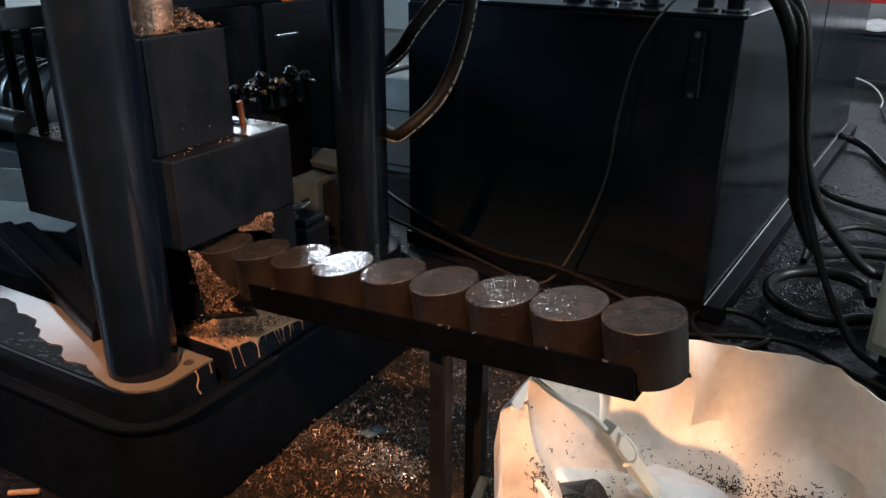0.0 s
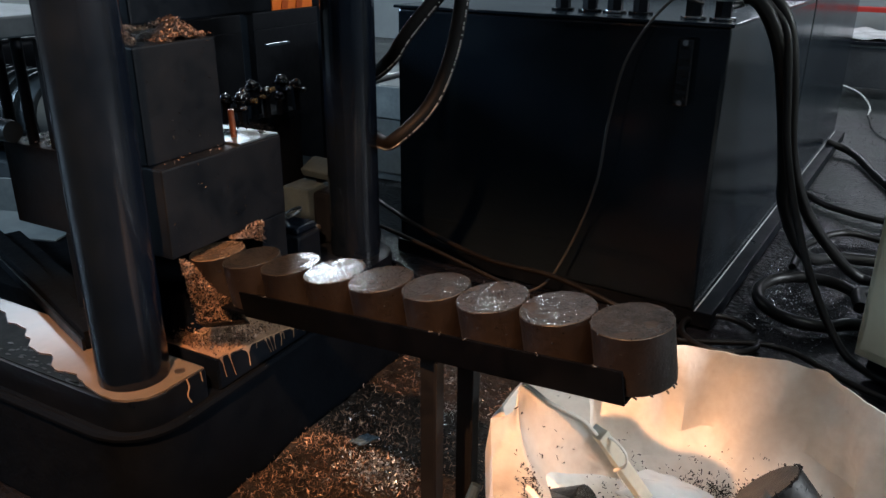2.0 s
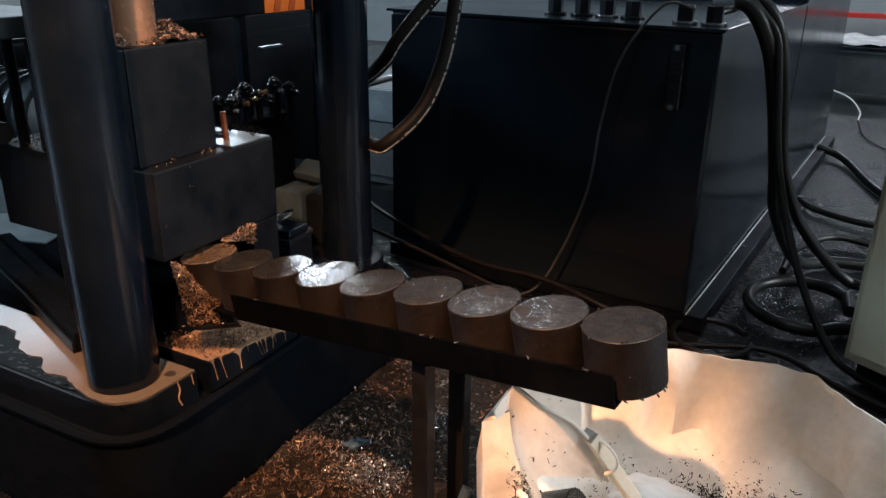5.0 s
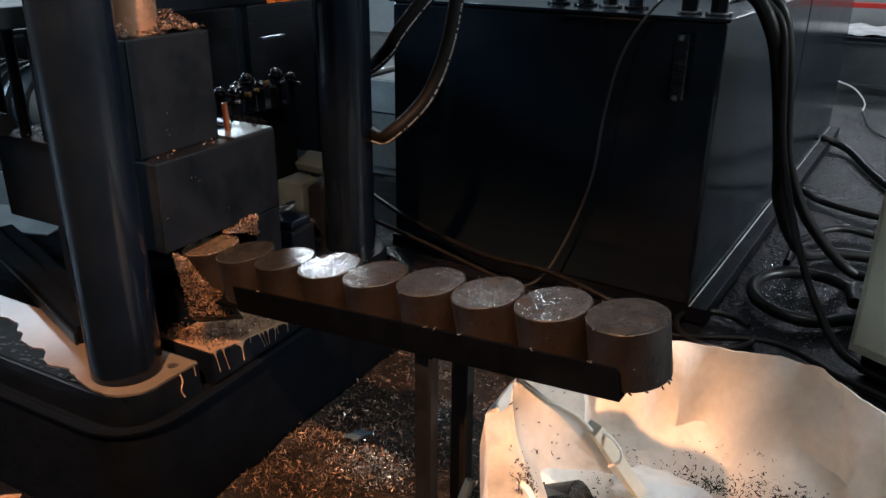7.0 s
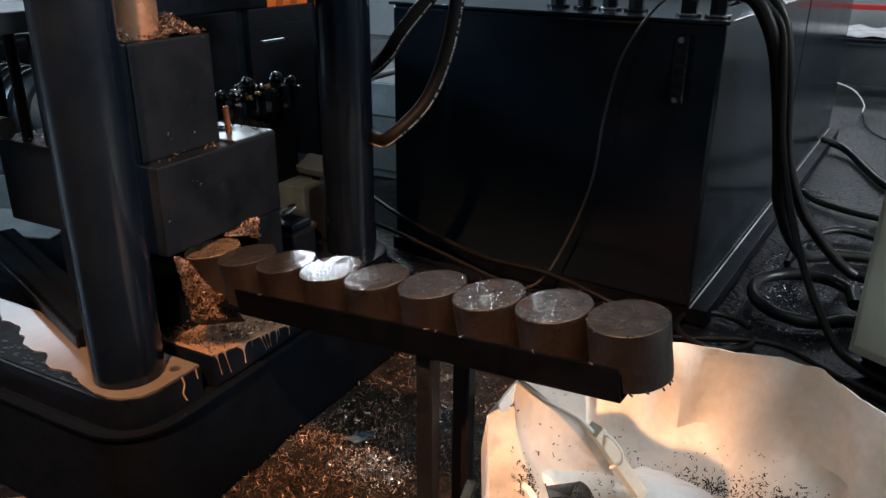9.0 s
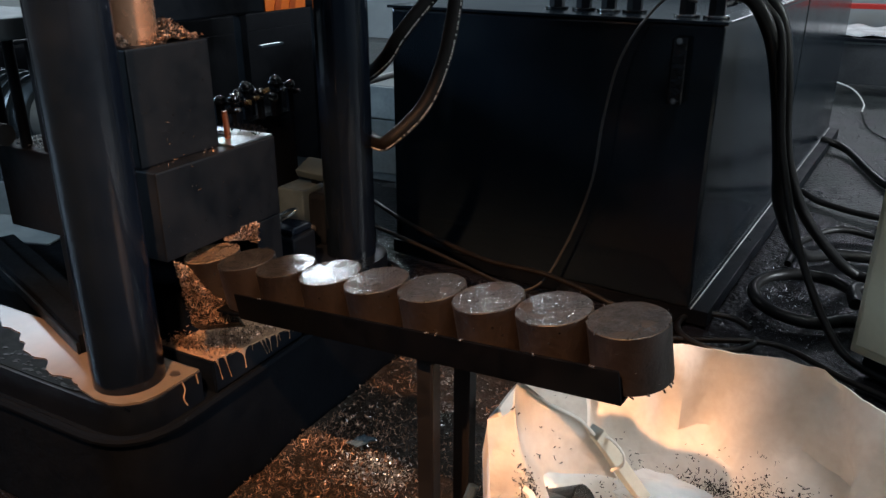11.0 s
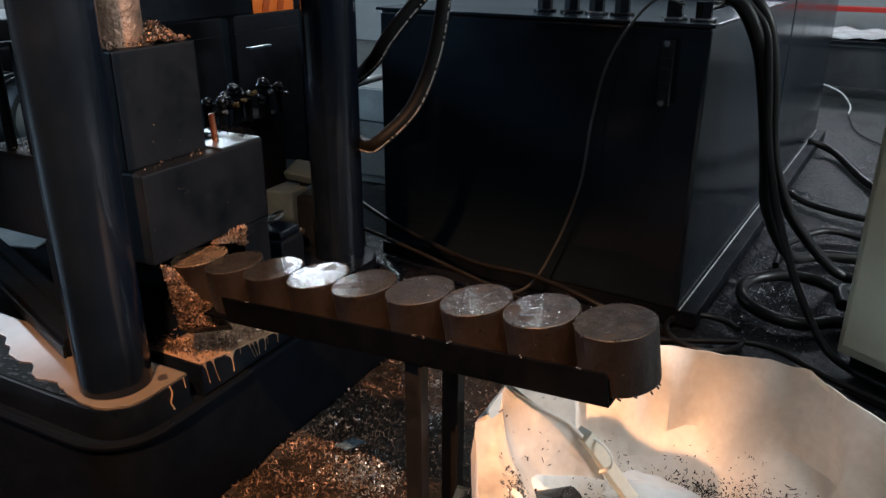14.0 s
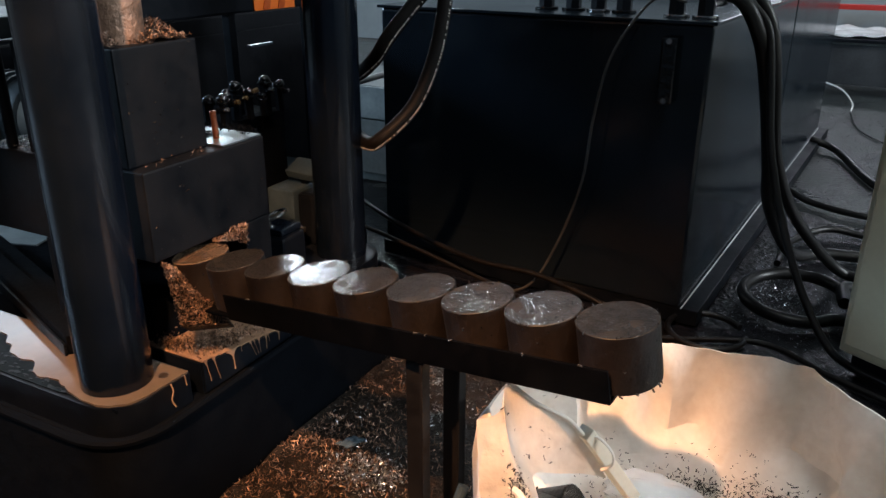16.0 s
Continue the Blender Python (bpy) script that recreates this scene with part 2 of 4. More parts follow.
def cy(p, q, r, seg=24, bm=None, r2=None, bevel=0.0):
    bm = bm or bmesh.new()
    p, q = Vector(p), Vector(q)
    d = q - p
    res = bmesh.ops.create_cone(bm, cap_ends=True, segments=seg, radius1=r, radius2=r if r2 is None else r2, depth=d.length)
    vs = res["verts"]
    bmesh.ops.transform(bm, matrix=Matrix.Translation((p + q) / 2) @ d.to_track_quat("Z", "Y").to_matrix().to_4x4(), verts=vs)
    if bevel:
        es = [e for e in {e for v in vs for e in v.link_edges} if any(len(f.verts) > 4 for f in e.link_faces)]
        bmesh.ops.bevel(bm, geom=es, offset=bevel, segments=2, affect="EDGES", profile=0.6)
    return bm


def spline(pts, n=10):
    """Smooth points through the given ones."""
    P = [Vector(p) for p in pts]
    P = [P[0] * 2 - P[1]] + P + [P[-1] * 2 - P[-2]]
    out = []
    for i in range(1, len(P) - 2):
        a, b, c, d = P[i - 1:i + 3]
        for k in range(n):
            t = k / n
            out.append(0.5 * (2 * b + (c - a) * t + (2 * a - 5 * b + 4 * c - d) * t * t + (3 * b - a - 3 * c + d) * t ** 3))
    out.append(P[-2])
    return out


def tube(pts, r, seg=14, bm=None, n=10, flat=1.0):
    """A round hose or cable swept along a smooth line."""
    bm = bm or bmesh.new()
    line = spline(pts, n)
    up = Vector((0.3, 0.2, 1))
    rings = []
    for i, p in enumerate(line):
        d = (line[min(i + 1, len(line) - 1)] - line[max(i - 1, 0)]).normalized()
        s = d.cross(up).normalized() if d.cross(up).length > 1e-4 else d.orthogonal().normalized()
        up = s.cross(d).normalized()
        rings.append([bm.verts.new(p + s * r * math.cos(a) + up * r * flat * math.sin(a)) for a in (2 * math.pi * k / seg for k in range(seg))])
    for a, b in zip(rings, rings[1:]):
        for k in range(seg):
            bm.faces.new((a[k], a[(k + 1) % seg], b[(k + 1) % seg], b[k]))
    bm.faces.new(rings[0])
    bm.faces.new(rings[-1][::-1])
    return bm


def rounded(pts, radii, n=8):
    """A closed outline with rounded corners."""
    out = []
    m = len(pts)
    for i in range(m):
        p, a, b = Vector(pts[i]), Vector(pts[i - 1]), Vector(pts[(i + 1) % m])
        r = radii[i]
        if r <= 0:
            out.append(p)
            continue
        s, e = p + (a - p).normalized() * r, p + (b - p).normalized() * r
        for k in range(n + 1):
            t = k / n
            out.append(s * (1 - t) ** 2 + p * 2 * t * (1 - t) + e * t * t)
    return out


def prism(outline, z0, z1, bevel=0.0, bm=None):
    bm = bm or bmesh.new()
    lo = [bm.verts.new((p[0], p[1], z0)) for p in outline]
    hi = [bm.verts.new((p[0], p[1], z1)) for p in outline]
    n = len(lo)
    bm.faces.new(lo[::-1])
    top = bm.faces.new(hi)
    for k in range(n):
        bm.faces.new((lo[k], lo[(k + 1) % n], hi[(k + 1) % n], hi[k]))
    if bevel:
        bmesh.ops.bevel(bm, geom=list(top.edges), offset=bevel, segments=2, affect="EDGES", profile=0.6)
    return bm


def strips(name, places, material, label, size=(0.004, 0.014), seed=1, curl=1.0):
    """Loose curled turnings, each a bent strip, lying at the given places."""
    rng = np.random.default_rng(seed)
    vs, fs = [], []
    for p in places:
        L, wd = rng.uniform(*size), rng.uniform(0.0010, 0.0024)
        e = Euler((rng.normal(0, 0.7), rng.normal(0, 0.7), rng.uniform(0, 6.3)))
        bend, lift = rng.uniform(0.5, 2.6) * curl, rng.uniform(0, 0.003)
        base = len(vs)
        for k in range(4):
            a = bend * (k / 3 - 0.5)
            x, z = L / bend * math.sin(a), L / bend * (1 - math.cos(a))
            for s in (-1, 1):
                q = Vector((x, s * wd / 2, z))
                q.rotate(e)
                vs.append((p[0] + q.x, p[1] + q.y, p[2] + q.z + lift))
        for k in range(3):
            i = base + 2 * k
            fs.append((i, i + 1, i + 3, i + 2))
    me = bpy.data.meshes.new(name)
    me.from_pydata(vs, [], fs)
    me.materials.append(material)
    return tagged(new(name, me), label, "metal chips", kind="stuff")


def mound(name, cx, cy_, z, rx, ry, h, material, label, seed=0, cut=None, n=36):
    """A low uneven heap."""
    bm = bmesh.new()
    g = [[None] * (n + 1) for _ in range(n + 1)]

    def height(x, y):
        d = math.hypot((x - cx) / rx, (y - cy_) / ry)
        k = max(0.0, 1 - d) ** 0.8
        return z + h * k * (0.75 + 0.9 * noise.noise((x * 9, y * 9, seed))) + 0.010 * noise.noise((x * 40, y * 40, seed)) * (k > 0) - 0.03 * (k <= 0)
    for i in range(n + 1):
        for j in range(n + 1):
            x, y = cx + rx * (2 * i / n - 1), cy_ + ry * (2 * j / n - 1)
            if cut:
                x, y = cut(x, y)
            g[i][j] = bm.verts.new((x, y, height(x, y)))
    for i in range(n):
        for j in range(n):
            bm.faces.new((g[i][j], g[i + 1][j], g[i + 1][j + 1], g[i][j + 1]))
    ob = tagged(part(name, bm, material, smooth=True), label, "metal chips", kind="stuff")
    return ob, height

# ---- the hall ----
X0, X1, Y0, Y1, ZT = -9.0, 6.0, -4.0, 8.0, 6.0


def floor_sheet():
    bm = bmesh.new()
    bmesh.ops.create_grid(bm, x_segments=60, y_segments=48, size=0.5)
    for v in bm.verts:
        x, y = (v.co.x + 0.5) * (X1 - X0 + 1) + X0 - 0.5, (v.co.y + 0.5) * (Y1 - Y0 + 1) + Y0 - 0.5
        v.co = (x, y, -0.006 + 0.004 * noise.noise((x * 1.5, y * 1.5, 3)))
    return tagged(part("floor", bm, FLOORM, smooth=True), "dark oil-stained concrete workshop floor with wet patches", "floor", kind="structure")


def wall(name, along, at, lo, hi, holes, t=0.2, paint=None):
    """A wall with window openings (from, to, sill, head) cut through it."""
    bm = bmesh.new()
    spans, a = [], lo
    for f, g, s, h in sorted(holes):
        spans += [(a, f, 0, ZT), (f, g, 0, s), (f, g, h, ZT)]
        a = g
    spans.append((a, hi, 0, ZT))
    for f, g, s, h in spans:
        if along == "x":
            bx(f, g, min(at, at + t), max(at, at + t), s, h, 0, bm)
        else:
            bx(min(at, at + t), max(at, at + t), f, g, s, h, 0, bm)
    return tagged(part(name, bm, paint or WALLM), "plain grey painted workshop wall with window openings", "wall", kind="structure")


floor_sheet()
wall("wall_north", "x", Y1, X0, X1, [(-8.3, -6.4, 2.6, 4.4), (-5.05, -4.05, 3.7, 5.0), (-1.1, 0.5, 1.6, 2.4)])
wall("wall_south", "x", Y0, X0, X1, [], -0.2, DARKWALL)
wall("wall_west", "y", X0, Y0 - 0.2, Y1 + 0.2, [(4.1, 6.5, 3.1, 5.1)], -0.2)
wall("wall_east", "y", X1, Y0 - 0.2, Y1 + 0.2, [(1.4, 4.6, 2.6, 4.2)], 0.2)
tagged(part("ceiling", bx(X0 - 0.2, X1 + 0.2, Y0 - 0.2, Y1 + 0.2, ZT, ZT + 0.15, 0), CEIL), "dark sheet roof of the hall", "ceiling", kind="structure")

# ---- briquetting press ----
press = thing("briquetting_press", "black oily hydraulic briquetting press with round steel columns", "press")
PX, PY0, PY1, PR = -1.135, 0.855, 1.60, 0.0655


def bed():
    ol = rounded([(-2.15, 0.742), (-1.012, 0.742), (-1.012, 1.70), (-2.15, 1.70)], [0.1, 0.13, 0.1, 0.1])
    part("bed", prism(ol, 0.0, 0.236, 0.012), GREASE, press, "black cast bed with a rounded gutter rim", True)
    # raised rim of the gutter
    rim = [(p[0], p[1], 0.239) for p in ol]
    bm = tube(rim + [rim[0]], 0.009, 8, n=1)
    part("gutter_rim", bm, GREASE, press, "", True)
    # thin pale line drawn on the rim as its highlight
    part("rim_highlight", tube([(-1.0085 + 0.0012 * noise.noise((k * 0.7, 0, 2)), 0.86 + 0.044 * k, 0.2435) for k in range(10)], 0.0026, 6, n=2), SOLM, press, "pale line painted as the highlight on the gutter rim", True)
    pl = rounded([(-2.10, 0.766), (-1.036, 0.766), (-1.036, 0.945), (-2.10, 0.945)], [0.05, 0.10, 0.012, 0.02])
    part("bed_plate", prism(pl, 0.235, 0.300, 0.006), BLACK, press, "", True)
    pl = rounded([(-2.10, 1.30), (-1.036, 1.30), (-1.036, 1.685), (-2.10, 1.685)], [0.02, 0.012, 0.10, 0.05])
    part("bed_plate", prism(pl, 0.235, 0.300, 0.006), BLACK, press, "", True)
    # emulsion lying on the plate, with an uneven shore
    bm = bmesh.new()
    sh = []
    for k in range(90):
        x = -2.0 + k / 89 * 0.90
        base = 0.775 + 0.275 * max(0.0, -1.165 - x) ** 1.0
        sh.append((x, max(0.773, base + 0.010 * noise.noise((x * 40, 0.3, 1)) + 0.030 * noise.noise((x * 13, 4.3, 1)) * min(1, max(0, (-1.17 - x) * 10)))))
    prism(sh + [(-1.075, 0.782), (-1.050, 0.806), (-1.041, 0.835), (-1.039, 0.938), (-2.0, 0.9385)] if sh[0][1] < 0.938 else [p for p in sh if p[1] < 0.936] + [(-1.075, 0.782), (-1.050, 0.806), (-1.041, 0.835), (-1.039, 0.938), ([p for p in sh if p[1] < 0.936][0][0], 0.9385)], 0.299, 0.3035, 0.0, bm)
    part("oil_film", bm, OILM, press, "tan emulsion film on the bed plate", True)
    bm = bmesh.new()
    near = [p for p in sh if 0.780 < p[1] < 0.936 and p[0] < -1.17]
    prism([(p[0], p[1] - 0.002) for p in near] + [(-1.20, 0.7735), (-1.30, 0.7725), (-1.5, 0.773), (-2.0, 0.774), (-2.0, 0.93)], 0.299, 0.3018, 0, bm)
    part("wet_plate", bm, PUDDLE, press, "wet blue-grey steel strip")
    rng = random.Random(8)
    bm = bmesh.new()
    for k in range(46):
        x = rng.uniform(-1.46, -1.19)
        y = 0.778 + rng.uniform(0.0, 1.0) * max(0.004, 0.24 * (-1.185 - x))
        e = rng.uniform(0.002, 0.006)
        ring = [bm.verts.new((x + e * rng.uniform(0.8, 2.4) * math.cos(a) * 0.8, y + e * math.sin(a) * 0.7, 0.3026)) for a in np.linspace(0, 5.5, 8)]
        bm.faces.new(ring)
    r_ = bmesh.ops.extrude_face_region(bm, geom=bm.faces[:])
    for v in r_["geom"]:
        if isinstance(v, bmesh.types.BMVert):
            v.co.z -= 0.0016
    part("oil_spot", bm, BLACK, press, "black oil spots")
    # step block with brown oily top in front of the die
    def sz(y):
        return 0.310 - 0.145 * (y - 0.955)
    bm = bmesh.new()
    sec = []
    for y in (0.967, 1.245):
        sec.append([bm.verts.new(q) for q in ((-1.30, y, 0.2355), (-1.030, y, 0.2355), (-1.030, y, sz(y)), (-1.30, y, sz(y)))])
    for k in range(4):
        bm.faces.new((sec[0][k], sec[0][(k + 1) % 4], sec[1][(k + 1) % 4], sec[1][k]))
    bm.faces.new(sec[0])
    bm.faces.new(sec[1][::-1])
    bmesh.ops.bevel(bm, geom=bm.edges[:], offset=0.003, segments=2, affect="EDGES")
    part("step_block", bm, BLACK, press)
    ol = [(-1.29, 0.970)] + [(-1.0325 + 0.003 * noise.noise((k * 0.9, 0, 0)), 0.970 + k * 0.0091) for k in range(31)] + [(-1.29, 1.242)]
    bm = prism(ol, 0.0, 0.003, 0)
    for v in bm.verts:
        v.co.z += sz(v.co.y) - 0.0005
    part("oil_film", bm, LEDGE, press, "brown oily film on the step block")
    # drips that run down the front: a web that narrows into a thread
    for f, wide, thin, L, lean in ((0.02, .010, .0016, .050, .010), (0.10, .008, .0014, .055, .014), (0.30, .036, .0030, .060, .004), (0.40, .006, .0012, .014, 0), (0.50, .007, .0014, .050, .016), (0.545, .006, .0012, .044, .012), (0.60, .010, .0013, .046, .004), (0.69, .010, .0016, .042, .0), (0.715, .006, .0011, .020, .004), (0.84, .022, .0020, .038, .003), (0.90, .007, .0013, .012, 0), (0.965, .014, .0018, .022, .002)):
        y0 = 0.972 + 0.268 * f
        L = min(L, (sz(y0) - 0.247) * 0.98)
        bm = bmesh.new()
        rows = []
        for k in range(11):
            q = k / 10
            w = thin + (wide - thin) * max(0.0, 1 - q * 2.2) ** 2.2 + (0.0007 if k >= 9 else 0)
            c = y0 + lean * q + 0.0012 * noise.noise((f * 40, q * 4, 1))
            rows.append([bm.verts.new((-1.0312 + 0.0028 * (1 - 0.4 * abs(d)), c + d * w / 2, sz(y0) + 0.0022 - L * q)) for d in (-1, 0, 1)] + [bm.verts.new((-1.0312, c, sz(y0) + 0.0018 - L * q))])
        for a, b in zip(rows, rows[1:]):
            for k, m in ((0, 1), (1, 2), (2, 3), (3, 0)):
                bm.faces.new((a[k], a[m], b[m], b[k]))
        bm.faces.new(rows[0])
        bm.faces.new(rows[-1][::-1])
        part("oil_drip", bm, LEDGE, press, "", True)
    part("oil_drip", tube([(-1.035, 0.890, 0.302), (-1.0335, 0.893, 0.285), (-1.0345, 0.888, 0.268), (-1.0335, 0.894, 0.250)], 0.0016, 6, n=4), LEDGE, press, "", True)
    part("oil_drip", tube([(-1.0345, 0.925, 0.302), (-1.0335, 0.927, 0.280)], 0.0013, 6, n=3), LEDGE, press, "", True)
    # dark discs on the plate, coloured as the shade inside bolt holes
    for x, y in ((-1.068, 0.905), (-1.30, 0.905)):
        part("bolt_hole", cy((x, y, 0.2985), (x, y, 0.3045), 0.0105, 20), DIRT, press)


bed()
for x in (PX, PX - 0.75):
    for y in (PY0, PY1):
        part("column", cy((x, y, 0.30), (x, y, 1.75), PR, 64), COLUMN, press, "", True)


def die():
    # lower block with the outlet, built round the opening
    bm = bx(-1.55, -1.092, 0.945, 1.275, 0.515, 0.690, 0.004)
    part("die_block", bm, BLOCK, press, "grimy dark steel block with the briquette outlet")
    part("outlet_cheek", bx(-1.40, -1.190, 0.945, 0.972, 0.2985, 0.5145, 0.003), BLOCK, press)
    part("outlet_cheek", bx(-1.40, -1.094, 1.195, 1.275, 0.26, 0.5145, 0.003), BLOCK, press)
    part("outlet_back", bx(-1.40, -1.36, 0.973, 1.194, 0.26, 0.5145, 0.003), BLOCK, press)
    # added black block that keeps the gap behind the bar dark
    part("dark_filler", bx(-2.05, -1.43, 1.0, 1.28, 0.2365, 0.3030, 0.004), GREASE, press, "black filler block added to darken the gap behind the bar")
    part("outlet_floor", bx(-1.358, -1.165, 0.985, 1.193, 0.2985, 0.405, 0.006), GREASE, press)
    # upper die with the ram's bore
    part("upper_die", bx(-1.40, -1.128, 0.948, 1.147, 0.6905, 0.905, 0.004), BLOCK, press, "square dark steel die, chips on its top")
    # bright wet top of the lower block
    part("wet_plate", bx(-1.36, -1.095, 1.155, 1.272, 0.6905, 0.6945, 0.001), WETP, press, "bright wet steel plate")
    part("pin", cy((-1.149, 1.196, 0.695), (-1.153, 1.196, 0.752), 0.0065, 14), COPPER, press, "copper-coloured pin", True)
    part("eye_ring", tube([(-1.19 + .010 * math.cos(a_), 1.215 + .010 * math.sin(a_), 0.698) for a_ in np.linspace(0, 6.28, 13)], 0.003, 6, n=2), BLACK, press)


die()

# ram with a caked lower end
ram = part("ram", cy((0, 0, 0.14), (0, 0, 0.85), 0.055, 48), RAMP, press, "polished round steel ram", True)
part("ram_end", cy((0, 0, 0.0), (0, 0, 0.14), 0.0548, 48, bevel=0.004), RAMD, ram, "ram end caked with chips", True)
RAM_AT = (-1.205, 1.022)


def fittings():
    """Valve block with elbows and gauges behind the die."""
    vb = thing("valve_block", "black valve block with oily hose fittings and caps", "valve")
    part("body", bx(-1.62, -1.37, 1.31, 1.70, 0.3005, 0.650, 0.02), GREASE, vb)
    for x, y, z, r, tx, ty in ((-1.345, 1.432, 0.722, 0.017, 0.3, -0.2), (-1.365, 1.466, 0.728, 0.014, -0.2, 0.4), (-1.35, 1.535, 0.720, 0.015, 0.5, 0.1), (-1.375, 1.510, 0.738, 0.018, 0.1, -0.5), (-1.36, 1.608, 0.738, 0.021, -0.1, 0.2), (-1.35, 1.655, 0.722, 0.017, 0.4, 0.5), (-1.345, 1.58, 0.705, 0.014, 0.6, -0.3), (-1.40, 1.44, 0.712, 0.018, 0.0, 0.3), (-1.41, 1.56, 0.722, 0.019, 0.2, -0.1)):
        p, d = Vector((x, y, z)), Vector((tx, ty, 1)).normalized()
        f = part("fitting", cy(Vector((p.x, p.y, 0.6505)), p - d * 0.006, r * 0.7, 6, bevel=0.002), GREASE, vb)
        part("collar", cy(p - d * 0.012, p - d * 0.004, r * 1.05, 12, bevel=0.002), GLOSS, f, "", True)
        bm = bmesh.new()
        bmesh.ops.create_uvsphere(bm, u_segments=20, v_segments=12, radius=r * 0.80)
        for v in bm.verts:
            v.co = Matrix.Diagonal((1, 1, 0.8)) @ v.co + p + v.co.normalized() * 0.0025 * noise.noise(v.co * 90 + p * 50)
        part("cap", bm, GLOSS, f, "", True)
    for x, y, z, r, mt in ((-1.335, 1.470, 0.700, 0.010, BRASS), (-1.335, 1.500, 0.706, 0.008, BRASS), (-1.33, 1.425, 0.690, 0.008, STEEL), (-1.332, 1.600, 0.712, 0.009, STEEL), (-1.33, 1.66, 0.700, 0.007, STEEL)):
        n_ = part("nipple", cy((x - 0.03, y, z), (x - 0.006, y + 0.002, z + 0.004), r, 6, bevel=0.0015), GLOSS, vb)
        part("plug", cy((x - 0.006, y + 0.002, z + 0.004), (x + 0.006, y + 0.003, z + 0.006), r * 0.7, 14, bevel=0.002), mt, n_, "", True)
    # greasy clamp with a wet ring on the bed plate behind the die
    cl = thing("clamp", "wet grey steel clamp with a ring bolt on the press bed", "clamp")
    part("base", bx(-1.25, -1.15, 1.38, 1.47, 0.3002, 0.405, 0.008), BLACK, cl)
    part("jaw", bx(-1.245, -1.155, 1.385, 1.465, 0.4055, 0.425, 0.008), COLUMN, cl, "wet grey steel jaw")
    part("ring_bolt", tube([(-1.205 + .026 * math.cos(a_), 1.425 + .026 * math.sin(a_), 0.446 + .012 * math.sin(a_ + 1)) for a_ in np.linspace(0, 6.28, 17)], 0.0040, 8, n=2), STEEL, cl, "bright ring", True)
    part("ring_bolt_shank", cy((-1.205, 1.399, 0.4255), (-1.205, 1.399, 0.452), 0.006, 10), STEEL, cl)
    sp = thing("solenoid_valve", "grey painted solenoid valve with a wet cover behind the column", "valve")
    part("body", bx(-1.362, -1.275, 1.585, 1.68, 0.3002, 0.452, 0.006), SOLM, sp, "grey painted body")
    part("coil_housing", bx(-1.274, -1.215, 1.60, 1.70, 0.3002, 0.445, 0.014), BLACK, sp)
    part("cover", bx(-0.062, 0.062, -0.032, 0.032, -0.012, 0.012, 0.004, m=pose(-1.275, 1.665, 0.492, 24, 0, -6)), SOLM, sp, "tilted pale grey cover")
    part("stay", bx(-1.300, -1.280, 1.655, 1.675, 0.4525, 0.480, 0.002), BLACK, sp)
    part("pipe_stub", cy((-1.262, 1.555, 0.372), (-1.215, 1.545, 0.366), 0.011, 14, bevel=0.002), STEEL, sp, "bright pipe stub", True)
    part("union_nut", cy((-1.334, 1.528, 0.722), (-1.322, 1.538, 0.728), 0.006, 6), BRASS, vb, "oily brass nut")
    fb = thing("feed_box", "black steel feed box with an orange hazard panel", "feeder")
    part("body", bx(-1.50, -1.445, 1.22, 1.98, 0.90, 1.40, 0.006), BLACK, fb)
    p = part("hazard_panel", bx(-1.4445, -1.4405, 1.688, 1.86, 0.902, 1.05, 0.0005), ORANGE, fb, "orange panel with a darker slanted stripe")
    for o in (0.0, 0.062):
        bm = bmesh.new()
        bm.faces.new([bm.verts.new((-1.4380, y + o, z)) for y, z in ((1.722, 0.904), (1.748, 0.904), (1.79, 1.049), (1.764, 1.049))])
        part("stripe", bmesh_extrude(bm), AMBER, p, "darker orange stripe")
    # thin pale bar, placed and sized as a short glint below the box
    part("rail", bx(-1.444, -1.430, 1.65, 1.74, 0.812, 0.818, 0.001), SOLM, fb)
    for y in (1.62, 1.95):
        part("leg", bx(-1.485, -1.460, y - .012, y + .012, 0.0 if y > 1.7 else 0.3005, 0.8995, 0.002), BLACK, fb)


def bmesh_extrude(bm, d=0.0015):
    r = bmesh.ops.extrude_face_region(bm, geom=bm.faces[:])
    for v in r["geom"]:
        if isinstance(v, bmesh.types.BMVert):
            v.co.x -= d
    return bm


fittings()


def left_gear():
    """Guide frame at the near side of the die."""
    g = thing("guide_frame", "dark bolted guide frame with rods beside the die", "machine frame")
    part("flange", bx(-1.95, -1.42, 0.885, 1.12, 0.905, 0.945, 0.004), GREYD, g, "grey-green bolted flange")
    for x in (-1.47, -1.535):
        part("rod", cy((x, 0.962, 0.691), (x, 0.962, 0.905), 0.011, 20), BLACK, g, "", True)
        part("nut", cy((x, 0.91, 0.9455), (x, 0.91, 0.972), 0.022, 6), BLACK, g)
    part("pipe", tube([(-2.0, 0.92, 0.72), (-1.7, 0.905, 0.735), (-1.46, 0.915, 0.725)], 0.022, 14), GREYD, g, "", True)
    b = thing("angle_bar", "black oily steel bar lying on the press bed", "steel bar")
    m = Matrix.Translation((-1.285, 0.893, 0.3040)) @ Matrix.Rotation(radians(161), 4, "Z")
    part("flange", bx(0.0, 0.75, -0.022, 0.022, 0.0, 0.042, 0.004, m=m), GREASE, b)
    # dark strip added to cover the film's white reflection behind the bar
    part("dark_strip", bx(0.165, 0.75, -0.068, -0.0225, 0.0, 0.030, 0.004, m=m), GREASE, b)
    part("lip", bx(0.0, 0.75, 0.0225, 0.029, 0.0, 0.026, 0.002, m=m), BLACK, b)


